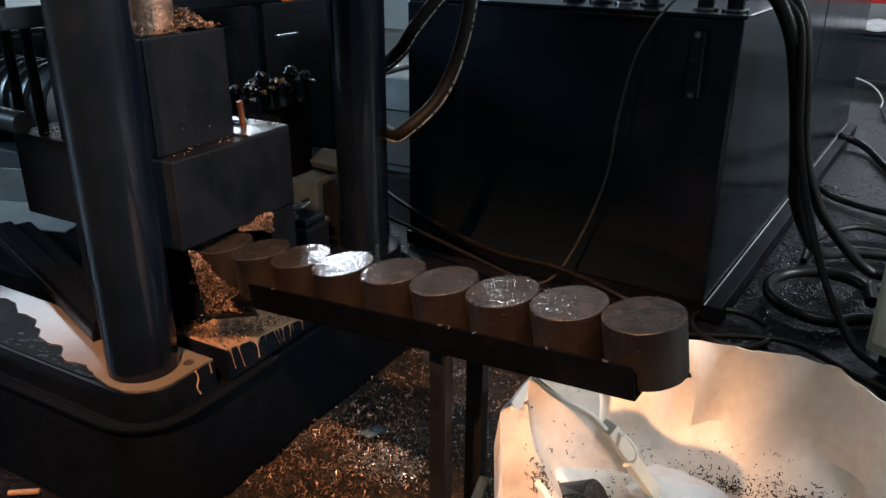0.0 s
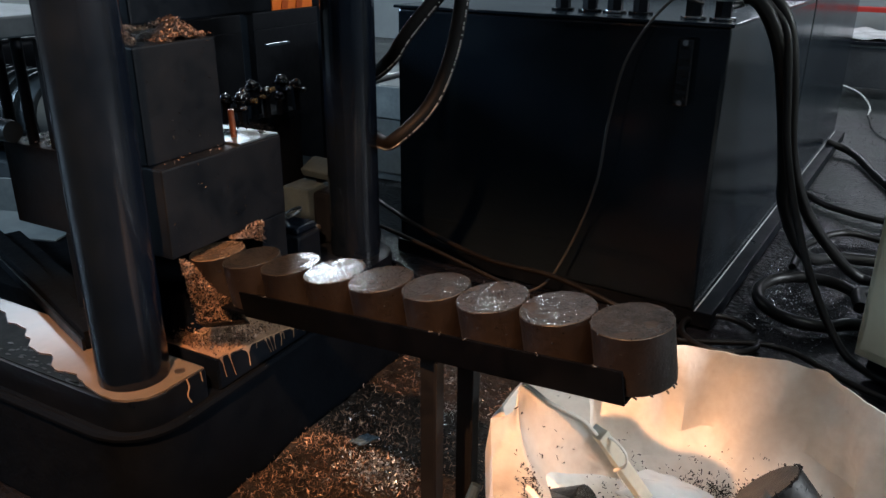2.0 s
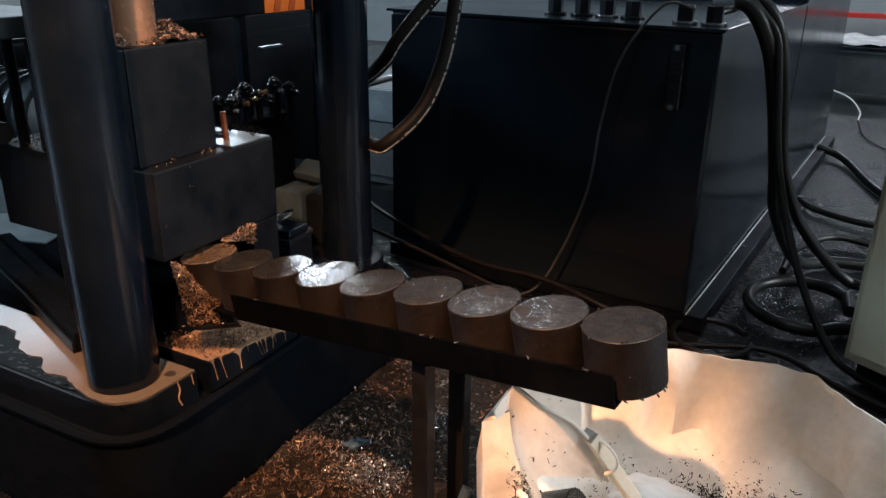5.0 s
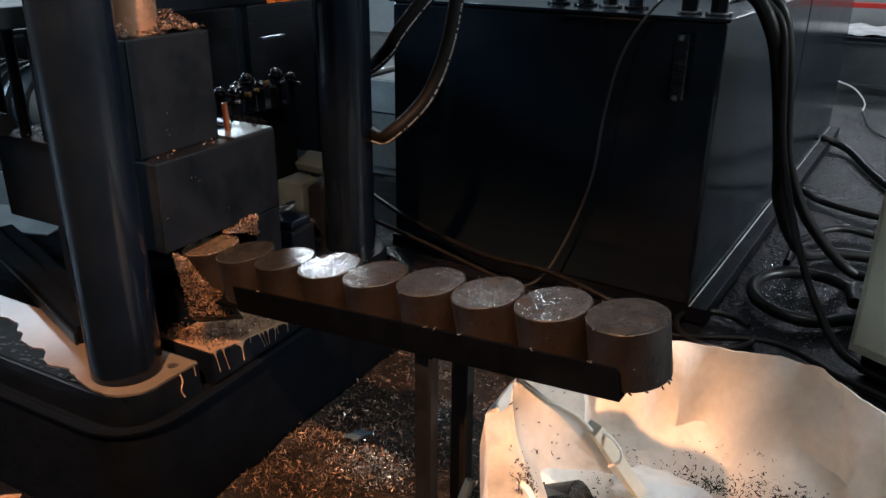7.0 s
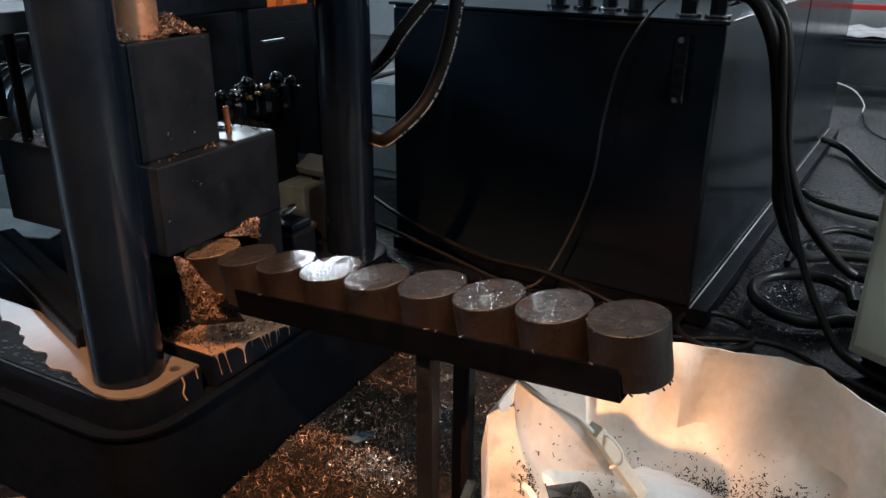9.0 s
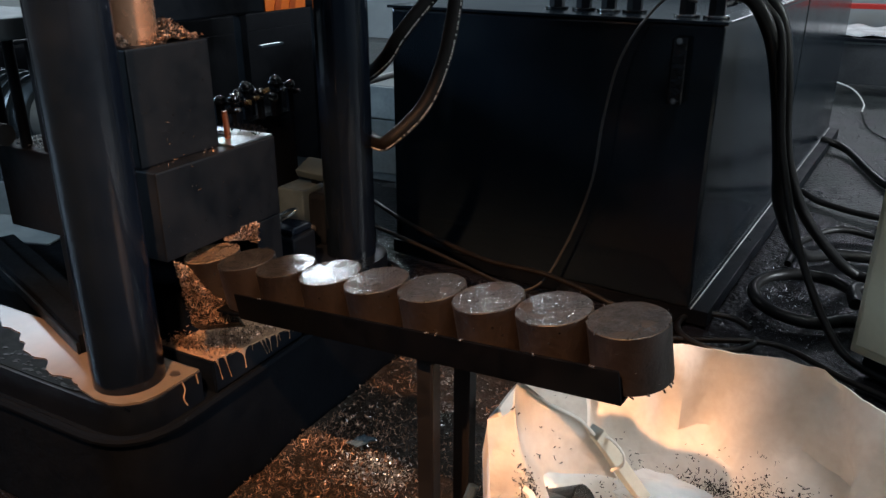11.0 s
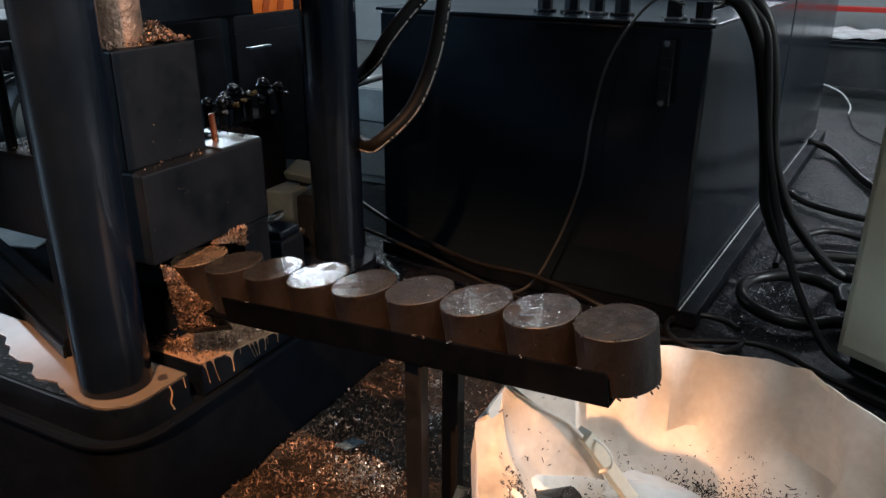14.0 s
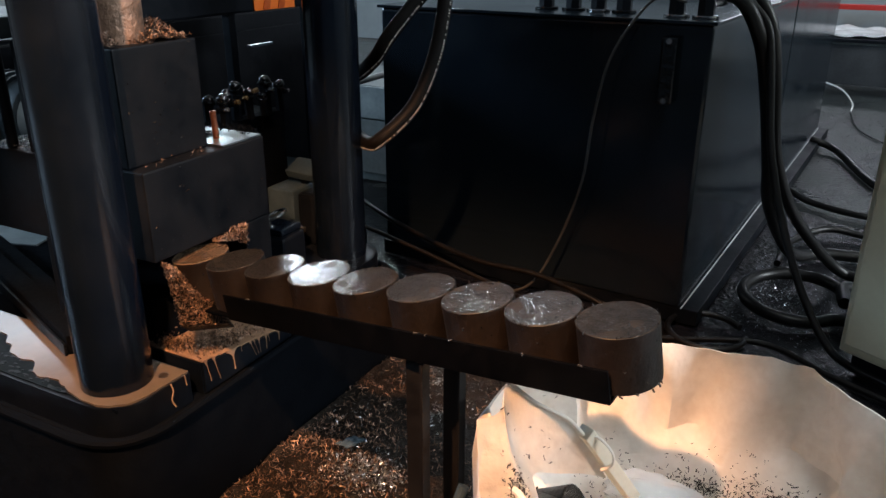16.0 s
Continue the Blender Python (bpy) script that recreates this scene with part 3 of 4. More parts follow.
left_gear()

# ---- outlet chute ----
U = Vector((0.98180, -0.13817, 0.13027))
W2 = Vector((0.12909, 0.98873, 0.07580))
N2 = Vector((-0.13928, -0.05760, 0.98858))
C0 = Vector((-0.59215, 0.97334, 0.56886))  # middle of the row, on the top faces
BD, BH, PITCH = 0.110, 0.085, 0.1098
CH = Matrix(((U.x, W2.x, N2.x, C0.x), (U.y, W2.y, N2.y, C0.y), (U.z, W2.z, N2.z, C0.z), (0, 0, 0, 1)))


def chute_():
    c = thing("outlet_chute", "black steel channel chute carrying briquettes, on thin legs", "chute")
    part("channel_floor", bx(-0.435, 0.396, -0.0615, 0.0615, -0.0915, -0.0862, 0.001, m=CH), CHUTEM, c)
    s = part("side_lip", bx(-0.36, 0.396, -0.0665, -0.062, -0.0915, -0.041, 0.0012, m=CH), CHUTEM, c)
    part("side_lip", bx(-0.435, 0.396, 0.062, 0.0665, -0.0915, -0.045, 0.0012, m=CH), CHUTEM, c)
    # small steel bits stand in for glints on the worn lip edge
    rng = random.Random(2)
    bm = bmesh.new()
    for k in range(6):
        p = CH @ Vector((rng.uniform(-0.33, 0.39), -0.0655, -0.0405))
        bx(-0.004, 0.004, -0.001, 0.001, -0.0008, 0.0012, 0, bm, Matrix.Translation(p) @ Matrix.Rotation(rng.uniform(0, 3), 4, "Z"))
    tagged(part("lip_glint", bm, STEEL, s), kind="stuff")
    foot = []
    for du, dw in ((0.066, -0.045), (0.072, 0.05)):
        p = CH @ Vector((du, dw, -0.092))
        bm = bx(p.x - 0.020, p.x + 0.020, p.y - 0.0025, p.y + 0.0025, 0.0, p.z - 0.004, 0.001)
        bx(p.x + 0.0155, p.x + 0.0205, p.y - 0.022, p.y + 0.0026, 0.0, p.z - 0.004, 0.001, bm)
        part("leg", bm, LEGM, c)
        foot.append(p)
    a, b = foot
    part("brace", cy((a.x + .03, a.y + .02, 0.10), (b.x + 0.03, b.y - 0.02, 0.20), 0.010, 10), SOLM, c)
    part("foot_plate", bx(a.x - .05, a.x + .07, a.y - .05, b.y + .05, -0.002, 0.008, 0.001), BLACK, c)


LEGM = surf("grimy_angle_iron", (0.0030, 0.0028, 0.0028), (0.0095, 0.0080, 0.0070), 10, (0.4, 0.6), metal=0.2, bump=0.2)
chute_()


def briquette(seed):
    """A pressed puck with a rough burr round its rims."""
    rng = random.Random(seed)
    bm = bmesh.new()
    seg = 56
    prof = [(0.0, 0.0), (0.052, 0.0), (0.0545, 0.002), (0.055, 0.006), (0.055, 0.03), (0.0548, 0.06), (0.055, BH - 0.005), (0.0549, BH - 0.001), (0.0535, BH), (0.044, BH - 0.0012), (0.028, BH - 0.0008), (0.013, BH - 0.0014), (0.0, BH - 0.001)]
    rings = []
    for i, (r, z) in enumerate(prof):
        ring = []
        for k in range(seg if r > 0 else 1):
            a = 2 * math.pi * k / seg
            d = 0.0006 * noise.noise((math.cos(a) * 6, math.sin(a) * 6, z * 60 + seed * 7))
            zz = 0.0003 * noise.noise((r * 60 * math.cos(a), r * 60 * math.sin(a), seed * 3 + 1)) if i > 7 else 0
            if i in (7, 8):
                zz += 0.0012 * max(0, noise.noise((math.cos(a) * 9, math.sin(a) * 9, seed + 20)))
            ring.append(bm.verts.new(((r + d) * math.cos(a), (r + d) * math.sin(a), z + zz)))
        rings.append(ring)
    for i in range(len(rings) - 1):
        a, b = rings[i], rings[i + 1]
        for k in range(seg):
            q = (k + 1) % seg
            if len(a) == 1:
                f = bm.faces.new((a[0], b[k], b[q]))
            elif len(b) == 1:
                f = bm.faces.new((a[k], a[q], b[0]))
            else:
                f = bm.faces.new((a[k], a[q], b[q], b[k]))
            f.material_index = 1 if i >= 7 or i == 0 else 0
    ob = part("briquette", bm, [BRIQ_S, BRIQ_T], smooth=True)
    # ragged crumbs on the rims
    bm = bmesh.new()
    for k in range(46):
        a, low = rng.uniform(0, 6.28), rng.random() < 0.5
        z = rng.uniform(-0.002, 0.003) if low else BH + rng.uniform(-0.002, 0.002)
        r = 0.0545 + rng.uniform(-0.001, 0.0012)
        s = rng.uniform(0.0004, 0.0011) * (1.7 if low else 1)
        bx(-s * 2, s * 2, -s * .5, s * .5, -s, s, 0, bm, Matrix.Translation((r * math.cos(a), r * math.sin(a), z)) @ Euler((rng.uniform(0, 3), rng.uniform(0, 3), rng.uniform(0, 3))).to_matrix().to_4x4())
    tagged(part("burr", bm, BRIQ_S, ob), kind="stuff")
    # bright flakes pressed into the face
    vs, fs = [], []
    for k in range(2800):
        a, q = rng.uniform(0, 6.283), 0.053 * math.sqrt(rng.random())
        if noise.noise((q * 40 * math.cos(a), q * 40 * math.sin(a), seed + 3.3)) < -0.38:
            continue
        L, wd, al = rng.uniform(0.0008, 0.0021), rng.uniform(0.0005, 0.0011), rng.uniform(0, 3.14)
        e = Euler((rng.gauss(0, 0.034), rng.gauss(0, 0.034), al))
        n0 = len(vs)
        for sx, sy in ((-1, -1), (1, -0.6), (0.8, 1), (-1.1, 0.7)):
            v = Vector((sx * L / 2, sy * wd / 2, 0))
            v.rotate(e)
            vs.append((q * math.cos(a) + v.x, q * math.sin(a) + v.y, BH + 0.0004 + v.z))
        fs.append((n0, n0 + 1, n0 + 2, n0 + 3))
    for k in range(36):
        a, z = rng.uniform(0, 6.283), rng.uniform(0.004, BH - 0.004)
        s = rng.uniform(0.0005, 0.0014)
        c, q = Vector((math.cos(a), math.sin(a), 0)), Vector((-math.sin(a), math.cos(a), 0))
        n0 = len(vs)
        for sx, sy in ((-1, -1), (1, -0.6), (0.8, 1), (-1.1, 0.7)):
            v = c * (0.0557 + rng.uniform(-0.0003, 0.0003)) + q * (sx * s)
            vs.append((v.x, v.y, z + sy * s * 0.7))
        fs.append((n0, n0 + 1, n0 + 2, n0 + 3))
    me = bpy.data.meshes.new("flake")
    me.from_pydata(vs, [], fs)
    me.materials.append(FLAKE)
    fl = new("flake", me)
    fl.parent = ob
    tagged(fl, "bright flakes pressed into the face", kind="stuff")
    return tagged(ob, "dark grey-brown pressed metal chip briquette on the chute", "briquette", "briquettes on the chute")


def slot(k):
    """Pose of the briquette in place k of the row (8 is the chute's end)."""
    return CH @ Matrix.Translation(((k - 4.5) * PITCH, 0, -BH))


# ---- bulk bag ----
# corner of the mouth: left end, peak, lath; then the foot of the fold
FA, FB, FC, FE = Vector((-0.367, 0.815, 0.478)), Vector((-0.353, 0.885, 0.499)), Vector((-0.256, 0.950, 0.405)), Vector((-0.335, 0.765, 0.366))
FOOT = [Vector(q) for q in ((-0.261, 0.785, 0.382), (-0.293, 0.850, 0.389), (-0.276, 0.905, 0.362), (-0.253, 0.960, 0.330), (-0.232, 1.020, 0.288))]
BC = Vector((-0.105, 1.025))


def bag():
    b = thing("bulk_bag", "open white woven bulk bag soiled with chips, on the floor", "bag")
    bm = bmesh.new()
    seg = 150
    # level: radius factor, height, wrinkle
    lev = [(0.86, 0.0, .01), (1.0, 0.05, .02), (1.03, 0.18, .03), (1.03, 0.30, .03), (1.02, 0.37, .02), (1.0, 0.397, .01), (0.985, 0.398, .012), (0.965, 0.375, .03), (0.955, 0.345, .04), (0.945, 0.31, .045), (0.93, 0.275, .045), (0.89, 0.235, .04), (0.80, 0.205, .03), (0.6, 0.188, .02), (0.35, 0.18, .015), (0.12, 0.178, .01)]
    rings = []
    for i, (f, z, wr) in enumerate(lev):
        ring = []
        for k in range(seg):
            a = 2 * math.pi * k / seg
            c, s = math.cos(a), math.sin(a)
            R = 0.300 + 0.012 * math.sin(2 * a + 0.5) + 0.014 * noise.noise((c * 2.2, s * 2.2, 5))
            w = wr * (1.2 * noise.noise((c * 4, s * 4, z * 4)) + 0.5 * abs(noise.noise((c * 5 + z * 9, s * 5, z * 7 + 2))) + 0.9 * abs(noise.noise((c * 3.0 + z * 4, s * 3.0 - z * 3, z * 5 + 7))) + 0.12 * noise.noise((c * 14, s * 14, z * 30)))
            r = R * f + w
            zz = z
            if 2 < i < 11:
                zz += (0.016 * noise.noise((c * 2.6, s * 2.6, 9)) + 0.010 * max(0, abs(noise.noise((c * 6.5, s * 6.5, 9.4))) - 0.12) + 0.003 * noise.noise((c * 20, s * 20, 9))) * (1 - abs(i - 6) / 5)
            if i > 11:
                zz += 0.012 * noise.noise((r * c * 12, r * s * 12, 4))
            ring.append(bm.verts.new((BC.x + r * c, BC.y + r * s, zz)))
        rings.append(ring)
    for a, d in zip(rings, rings[1:]):
        for k in range(seg):
            bm.faces.new((a[k], a[(k + 1) % seg], d[(k + 1) % seg], d[k]))
    bm.faces.new(rings[-1])
    bm.faces.new(rings[0][::-1])
    part("sack", bm, CLOTH, b, "", True)
    # the mouth's corner, pulled up under the chute, with a ridge that runs down to the lath
    def fold(a, d):
        """a: along the edge from the corner over the peak to the lath; d: downward."""
        top = spline([FA, (FA + FB) / 2 + Vector((0.012, 0.0, -0.012)), FB, (FB * 2 + FC) / 3, (FB + FC * 2) / 3 + Vector((0.004, 0, 0.006)), FC], 8)
        low = spline([FE, FOOT[0], FOOT[1], FOOT[2], FOOT[3], FOOT[4]], 8)
        k = a * (len(top) - 1)
        i0 = min(int(k), len(top) - 2)
        p, q = top[i0].lerp(top[i0 + 1], k - i0), low[i0].lerp(low[i0 + 1], k - i0)
        out = Vector((-0.35, -0.90, 0.1)) * (0.022 * math.sin(d * 3.0) * math.sin(a * 3.1))
        crease = Vector((0.2, -0.9, 0.1)) * (0.007 * noise.noise((a * 5 + d * 2, d * 1.5, 3)) + 0.0025 * noise.noise((a * 15, d * 7, 8)))
        return p.lerp(q, d) + out + crease
    bm = bmesh.new()
    g = [[bm.verts.new(fold(i / 40, j / 22)) for j in range(23)] for i in range(41)]
    for i in range(40):
        for j in range(22):
            bm.faces.new((g[i][j], g[i + 1][j], g[i + 1][j + 1], g[i][j + 1]))
    bmesh.ops.solidify(bm, geom=bm.faces[:], thickness=0.003)
    part("flap", bm, CLOTH, b, "", True)
    part("hem", tube([fold(0.42 + 0.58 * k / 9, 0.0) + Vector((0, 0, 0.001)) for k in range(10)], 0.0032, 8, n=3), CLOTH, b, "thick sewn hem of the mouth", True)
    part("loop", tube([FC + Vector(q) for q in ((-0.004, 0.004, 0.0), (0.020, 0.012, -0.006), (0.040, 0.016, -0.026), (0.042, 0.02, -0.050), (0.026, 0.02, -0.066))], 0.0032, 8, flat=0.6), CLOTH, b, "", True)
    # pale lath that leans into the bag
    s = thing("lath", "pale wooden lath standing in the bag", "stick")
    a, c = FC + Vector((0.0, 0.004, 0.004)), Vector((-0.192, 1.095, 0.196))
    d = c - a
    m = Matrix.Translation(a) @ d.to_track_quat("Z", "Y").to_matrix().to_4x4()
    part("slat", bx(-0.012, 0.012, -0.010, 0.010, 0, d.length, 0.002, m=m), LATH, s)
    p = bmesh.new()
    bmesh.ops.create_icosphere(p, subdivisions=4, radius=1)
    for v in p.verts:
        q = v.co.copy()
        v.co = Vector((q.x * 0.075, q.y * 0.05, q.z * 0.022)) * (1 + 0.30 * noise.noise(q * 2.5) + 0.16 * abs(noise.noise(q * 6))) + Vector((-0.172, 1.105, 0.214))
    tagged(part("plastic_wad", p, PLASTIC, smooth=True), "crumpled white plastic wad lying in the bag", "plastic")
    rng = np.random.default_rng(5)
    pl = []

    def inside(x, y):
        """About how high the sack's inner floor lies at a place."""
        r_ = math.hypot(x - BC.x, y - BC.y)
        return 0.006 + float(np.interp(r_, (0, 0.10, 0.18, 0.24, 0.267, 0.279), (0.178, 0.180, 0.188, 0.205, 0.235, 0.275)))
    for k in range(1100):
        a, r = rng.uniform(0, 6.28), 0.26 * math.sqrt(rng.uniform(0, 1))
        x, y = BC.x + r * math.cos(a), BC.y + r * math.sin(a)
        if noise.noise((x * 9, y * 9, 2)) > -0.05:
            pl.append((x, y, inside(x, y)))
    for k in range(260):
        t_ = rng.uniform(0, 1)
        x, y = -0.17 + 0.16 * t_ + rng.normal(0, 0.012), 1.165 + 0.055 * t_ + rng.normal(0, 0.016)
        pl.append((x, y, inside(x, y)))
    for k in range(120):
        q = rng.normal(0, 0.013)
        pl.append(fold(min(0.45, max(0.0, 0.20 + 4.0 * q)), min(1, max(0, rng.normal(0.72, 0.10)))) + Vector((-0.001, -0.004, 0)))
    for k in range(26):
        pl.append(fold(rng.uniform(0.1, 0.8), rng.uniform(0.1, 0.9)) + Vector((-0.001, -0.004, 0)))
    for k in range(60):
        a = rng.uniform(2.6, 3.9)
        pl.append((BC.x + 0.283 * math.cos(a), BC.y + 0.283 * math.sin(a), rng.uniform(0.26, 0.37)))
    lumps = []
    for k in range(520):
        t_ = rng.uniform(0, 1)
        x, y = -0.19 + 0.24 * t_ + rng.normal(0, 0.018), 1.165 + 0.03 * t_ + rng.normal(0, 0.020)
        if noise.noise((x * 26, y * 26, 5)) > 0.02:
            lumps.append((x, y, inside(x, y)))
    strips("chip_lumps", lumps, HEAP, "dark clotted chips lying in the bag", (0.006, 0.016), 16)
    strips("chip_crumbs", pl, DIRT, "dark metal crumbs lying in the bag", (0.0025, 0.009), 6)


bag()

# ---- hydraulic tank ----
TM = Matrix.Translation((-0.341, 2.204, 0)) @ Matrix.Rotation(radians(-4.2), 4, "Z")


def tank():
    t = thing("hydraulic_tank", "large glossy black hydraulic oil tank on a low base frame", "tank")
    part("body", bx(-1.077, 0.0, 0.0, 1.35, 0.052, 0.872, 0.010, m=TM), TANKM, t)
    part("body", bx(-1.077, 0.002, 1.353, 2.86, 0.052, 0.95, 0.006, m=TM), TANKM, t)
    part("top_plate", bx(-1.087, 0.010, -0.010, 1.35, 0.8725, 0.882, 0.002, m=TM), TANKM, t)
    part("base_frame", bx(-1.095, 0.055, 0.006, 2.9, 0.0, 0.049, 0.003, m=TM), BLACK, t)
    # pale strip paints the bright reflection along the bare base edge
    part("edge_strip", bx(0.004, 0.0075, 0.0, 2.86, 0.0495, 0.0535, 0.0005, m=TM), PALE, t, "bare base edge with its bright reflection painted pale")
    for x in (-0.05, -0.13, -0.30, -0.38, -0.46, -0.55):
        p = TM @ Vector((x, 0.10 + 0.05 * (x < -0.2), 0.882))
        f = part("port", cy(p, p + Vector((0, 0, 0.05)), 0.024, 6), BLACK, t)
        part("flange_ring", cy(p, p + Vector((0, 0, 0.008)), 0.036, 20, bevel=0.002), STEEL if x in (-0.05, -0.13, -0.38) else GLOSS, f, "", True)
    p = TM @ Vector((-0.105, -0.024, 0.70))
    part("level_gauge", bx(p.x - 0.022, p.x + 0.022, p.y - 0.008, p.y + 0.010, 0.66, 0.84, 0.006), GLOSS, t, "narrow glossy level gauge")
    for z in (0.67, 0.83):
        part("gauge_bolt", cy((p.x, p.y - 0.009, z), (p.x, p.y - 0.015, z), 0.008, 12), STEEL, t)
    # hydraulic hoses down the near corner
    H = [[(-0.38, 2.33, 0.93), (-0.33, 2.335, 0.945), (-0.291, 2.34, 0.922), (-0.254, 2.35, 0.862), (-0.226, 2.378, 0.779), (-0.200, 2.447, 0.617), (-0.178, 2.52, 0.43), (-0.168, 2.60, 0.30), (-0.122, 2.74, 0.14), (-0.067, 2.86, 0.04), (0.05, 2.98, 0.022), (0.4, 3.02, 0.022)],
         [(-0.36, 2.40, 0.93), (-0.30, 2.40, 0.955), (-0.247, 2.40, 0.912), (-0.213, 2.41, 0.837), (-0.189, 2.427, 0.701), (-0.171, 2.476, 0.532), (-0.142, 2.54, 0.402), (-0.093, 2.615, 0.271), (-0.015, 2.70, 0.145), (0.073, 2.78, 0.04), (0.16, 2.77, 0.022), (0.5, 2.62, 0.022)],
         [(-0.40, 2.36, 0.93), (-0.32, 2.36, 0.955), (-0.264, 2.36, 0.911), (-0.220, 2.36, 0.850), (-0.195, 2.353, 0.711), (-0.172, 2.335, 0.562), (-0.135, 2.314, 0.426), (-0.097, 2.289, 0.324), (-0.054, 2.261, 0.225), (-0.007, 2.229, 0.140), (0.050, 2.190, 0.060), (0.102, 2.155, 0.02), (0.20, 2.09, 0.014), (0.4, 1.95, 0.014)]]
    for h, r in zip(H, (0.021, 0.018, 0.011)):
        ho = thing("hydraulic_hose", "black rubber hydraulic hose hanging from the tank to the floor", "hose", "tank hoses")
        part("tube", tube(h, r, 16), RUBBER, ho, "", True)
        a, c = Vector(h[0]), Vector(h[1])
        part("ferrule", cy(a, a + (c - a) * 0.8, r * 1.25, 16, bevel=0.002), STEEL, ho, "crimped steel ferrule", True)
    # coil on the floor
    pts = [(0.6, 2.36, 0.021), (0.30, 2.40, 0.021), (0.097, 2.41, 0.021)]
    for k in range(13):
        a = radians(-60 - k * 26)
        pts.append((-0.045 + 0.148 * math.cos(a), 2.50 + 0.165 * math.sin(a), 0.021 + 0.0028 * k))
    pts += [(0.10, 2.60, 0.055), (0.25, 2.64, 0.03), (0.6, 2.70, 0.021)]
    tagged(part("hydraulic_hose", tube(pts, 0.019, 14, n=5), RUBBER, smooth=True), "black rubber hose coiled on the wet floor", "hose", "tank hoses")
    for h, r in (([(0.5, 3.2, 0.02), (0.2, 3.23, 0.02), (0.02, 3.24, 0.03), (-0.10, 3.05, 0.02), (-0.12, 2.8, 0.02)], 0.013), ([(-0.14, 4.7, 0.06), (0.0, 4.6, 0.03), (0.2, 4.0, 0.02), (0.5, 3.7, 0.02)], 0.02),
                 ([(0.6, 3.55, 0.02), (0.2, 3.5, 0.02), (-0.05, 3.6, 0.02), (-0.16, 3.75, 0.02)], 0.014)):
        tagged(part("floor_cable", tube(h, r, 10), RUBBER, smooth=True), "black cable lying on the floor beside the tank", "cable", "floor cables")
    # small loop of cable by the tank's corner
    pts = [(-0.25 + 0.105 * math.cos(a) - 0.03 * math.sin(a), 2.165 + 0.03 * math.cos(a) + 0.112 * math.sin(a), 0.012 + 0.006 * math.sin(a * 0.5)) for a in np.linspace(0.4, 6.1, 14)]
    tagged(part("floor_cable", tube(pts, 0.0095, 10, n=5), RUBBER, smooth=True), "black cable looped on the wet floor at the tank's corner", "cable", "floor cables")
    # thin cable down the tank's front
    h = [(-0.42, 2.21, 0.93), (-0.50, 2.185, 0.935), (-0.595, 2.165, 0.79), (-0.634, 2.16, 0.61), (-0.655, 2.155, 0.41), (-0.72, 2.14, 0.20), (-0.80, 2.12, 0.06), (-0.95, 2.10, 0.01)]
    tagged(part("thin_cable", tube(h, 0.0040, 10), WIRE, smooth=True), "thin brown cable hanging over the tank front", "cable")
    for h, r in (([(-1.70, 2.45, 0.16), (-1.35, 2.25, 0.14), (-1.0, 2.12, 0.12), (-0.75, 2.08, 0.125), (-0.52, 2.02, 0.10), (-0.38, 2.05, 0.02), (-0.1, 2.16, 0.015), (0.1, 2.05, 0.012), (0.4, 1.9, 0.012)], 0.0085),
                 ([(-1.55, 2.1, 0.20), (-1.25, 2.08, 0.15), (-0.95, 2.04, 0.10), (-0.7, 1.98, 0.07), (-0.45, 1.95, 0.02), (-0.3, 2.02, 0.012), (-0.05, 2.0, 0.012)], 0.007)):
        tagged(part("floor_cable", tube(h, r, 10), CABLE, smooth=True), "brown grimy cable running along the tank foot", "cable", "floor cables")


tank()


def printed_hose(pts, r, bars, start):
    """A thick hose with a line of white print, too small to read."""
    ob = tagged(part("printed_hose", tube(pts, r, 20), HOSE, smooth=True), "thick brown-black hydraulic hose with white print beside the column", "hose", "printed hoses")
    line = spline(pts, 60)
    rng = random.Random(len(pts))
    bm = bmesh.new()
    i = start
    for k in range(bars):
        step = rng.choice((2, 2, 2, 3, 3, 6))
        if i + 3 >= len(line):
            break
        p, q = line[i], line[i + 1]
        d = (q - p).normalized()
        side = d.cross(Vector((0.4, -0.85, 0.3))).normalized()
        nrm = side.cross(d).normalized()
        nrm = nrm if nrm.y < 0 else -nrm
        a = radians(52)
        c = p + (nrm * math.cos(a) - side * math.sin(a)) * (r + 0.0004)
        out = (nrm * math.cos(a) - side * math.sin(a)).normalized()
        wdt = d.cross(out).normalized()
        m = Matrix(((d.x, wdt.x, out.x, c.x), (d.y, wdt.y, out.y, c.y), (d.z, wdt.z, out.z, c.z), (0, 0, 0, 1)))
        L = (q - p).length * rng.uniform(0.9, 1.5)
        bx(-L / 2, L / 2, -0.0018, 0.0018, -0.0005, 0.0006, 0, bm, m)
        i += step
    part("print_bar", bm, INK, ob, "faded white print")


printed_hose([(-0.915, 1.80, 1.08), (-0.912, 1.77, 0.94), (-0.918, 1.725, 0.81), (-0.945, 1.67, 0.70), (-1.00, 1.605, 0.625), (-1.06, 1.63, 0.60), (-1.18, 1.72, 0.60), (-1.3, 1.75, 0.55)], 0.0185, 110, 30)
printed_hose([(-0.90, 1.85, 1.06), (-0.975, 1.76, 0.95), (-1.03, 1.70, 0.86), (-1.075, 1.70, 0.80), (-1.18, 1.76, 0.74), (-1.32, 1.80, 0.70)], 0.0185, 60, 50)
tagged(part("steel_pipe", tube([(-2.05, 2.56, 0.46), (-1.86, 2.60, 0.515), (-1.709, 2.60, 0.563), (-1.607, 2.60, 0.594), (-1.46, 2.60, 0.628)], 0.012, 12), PALE, smooth=True), "bright bent steel pipe behind the column", "pipe")

# ---- cabinet and far things ----


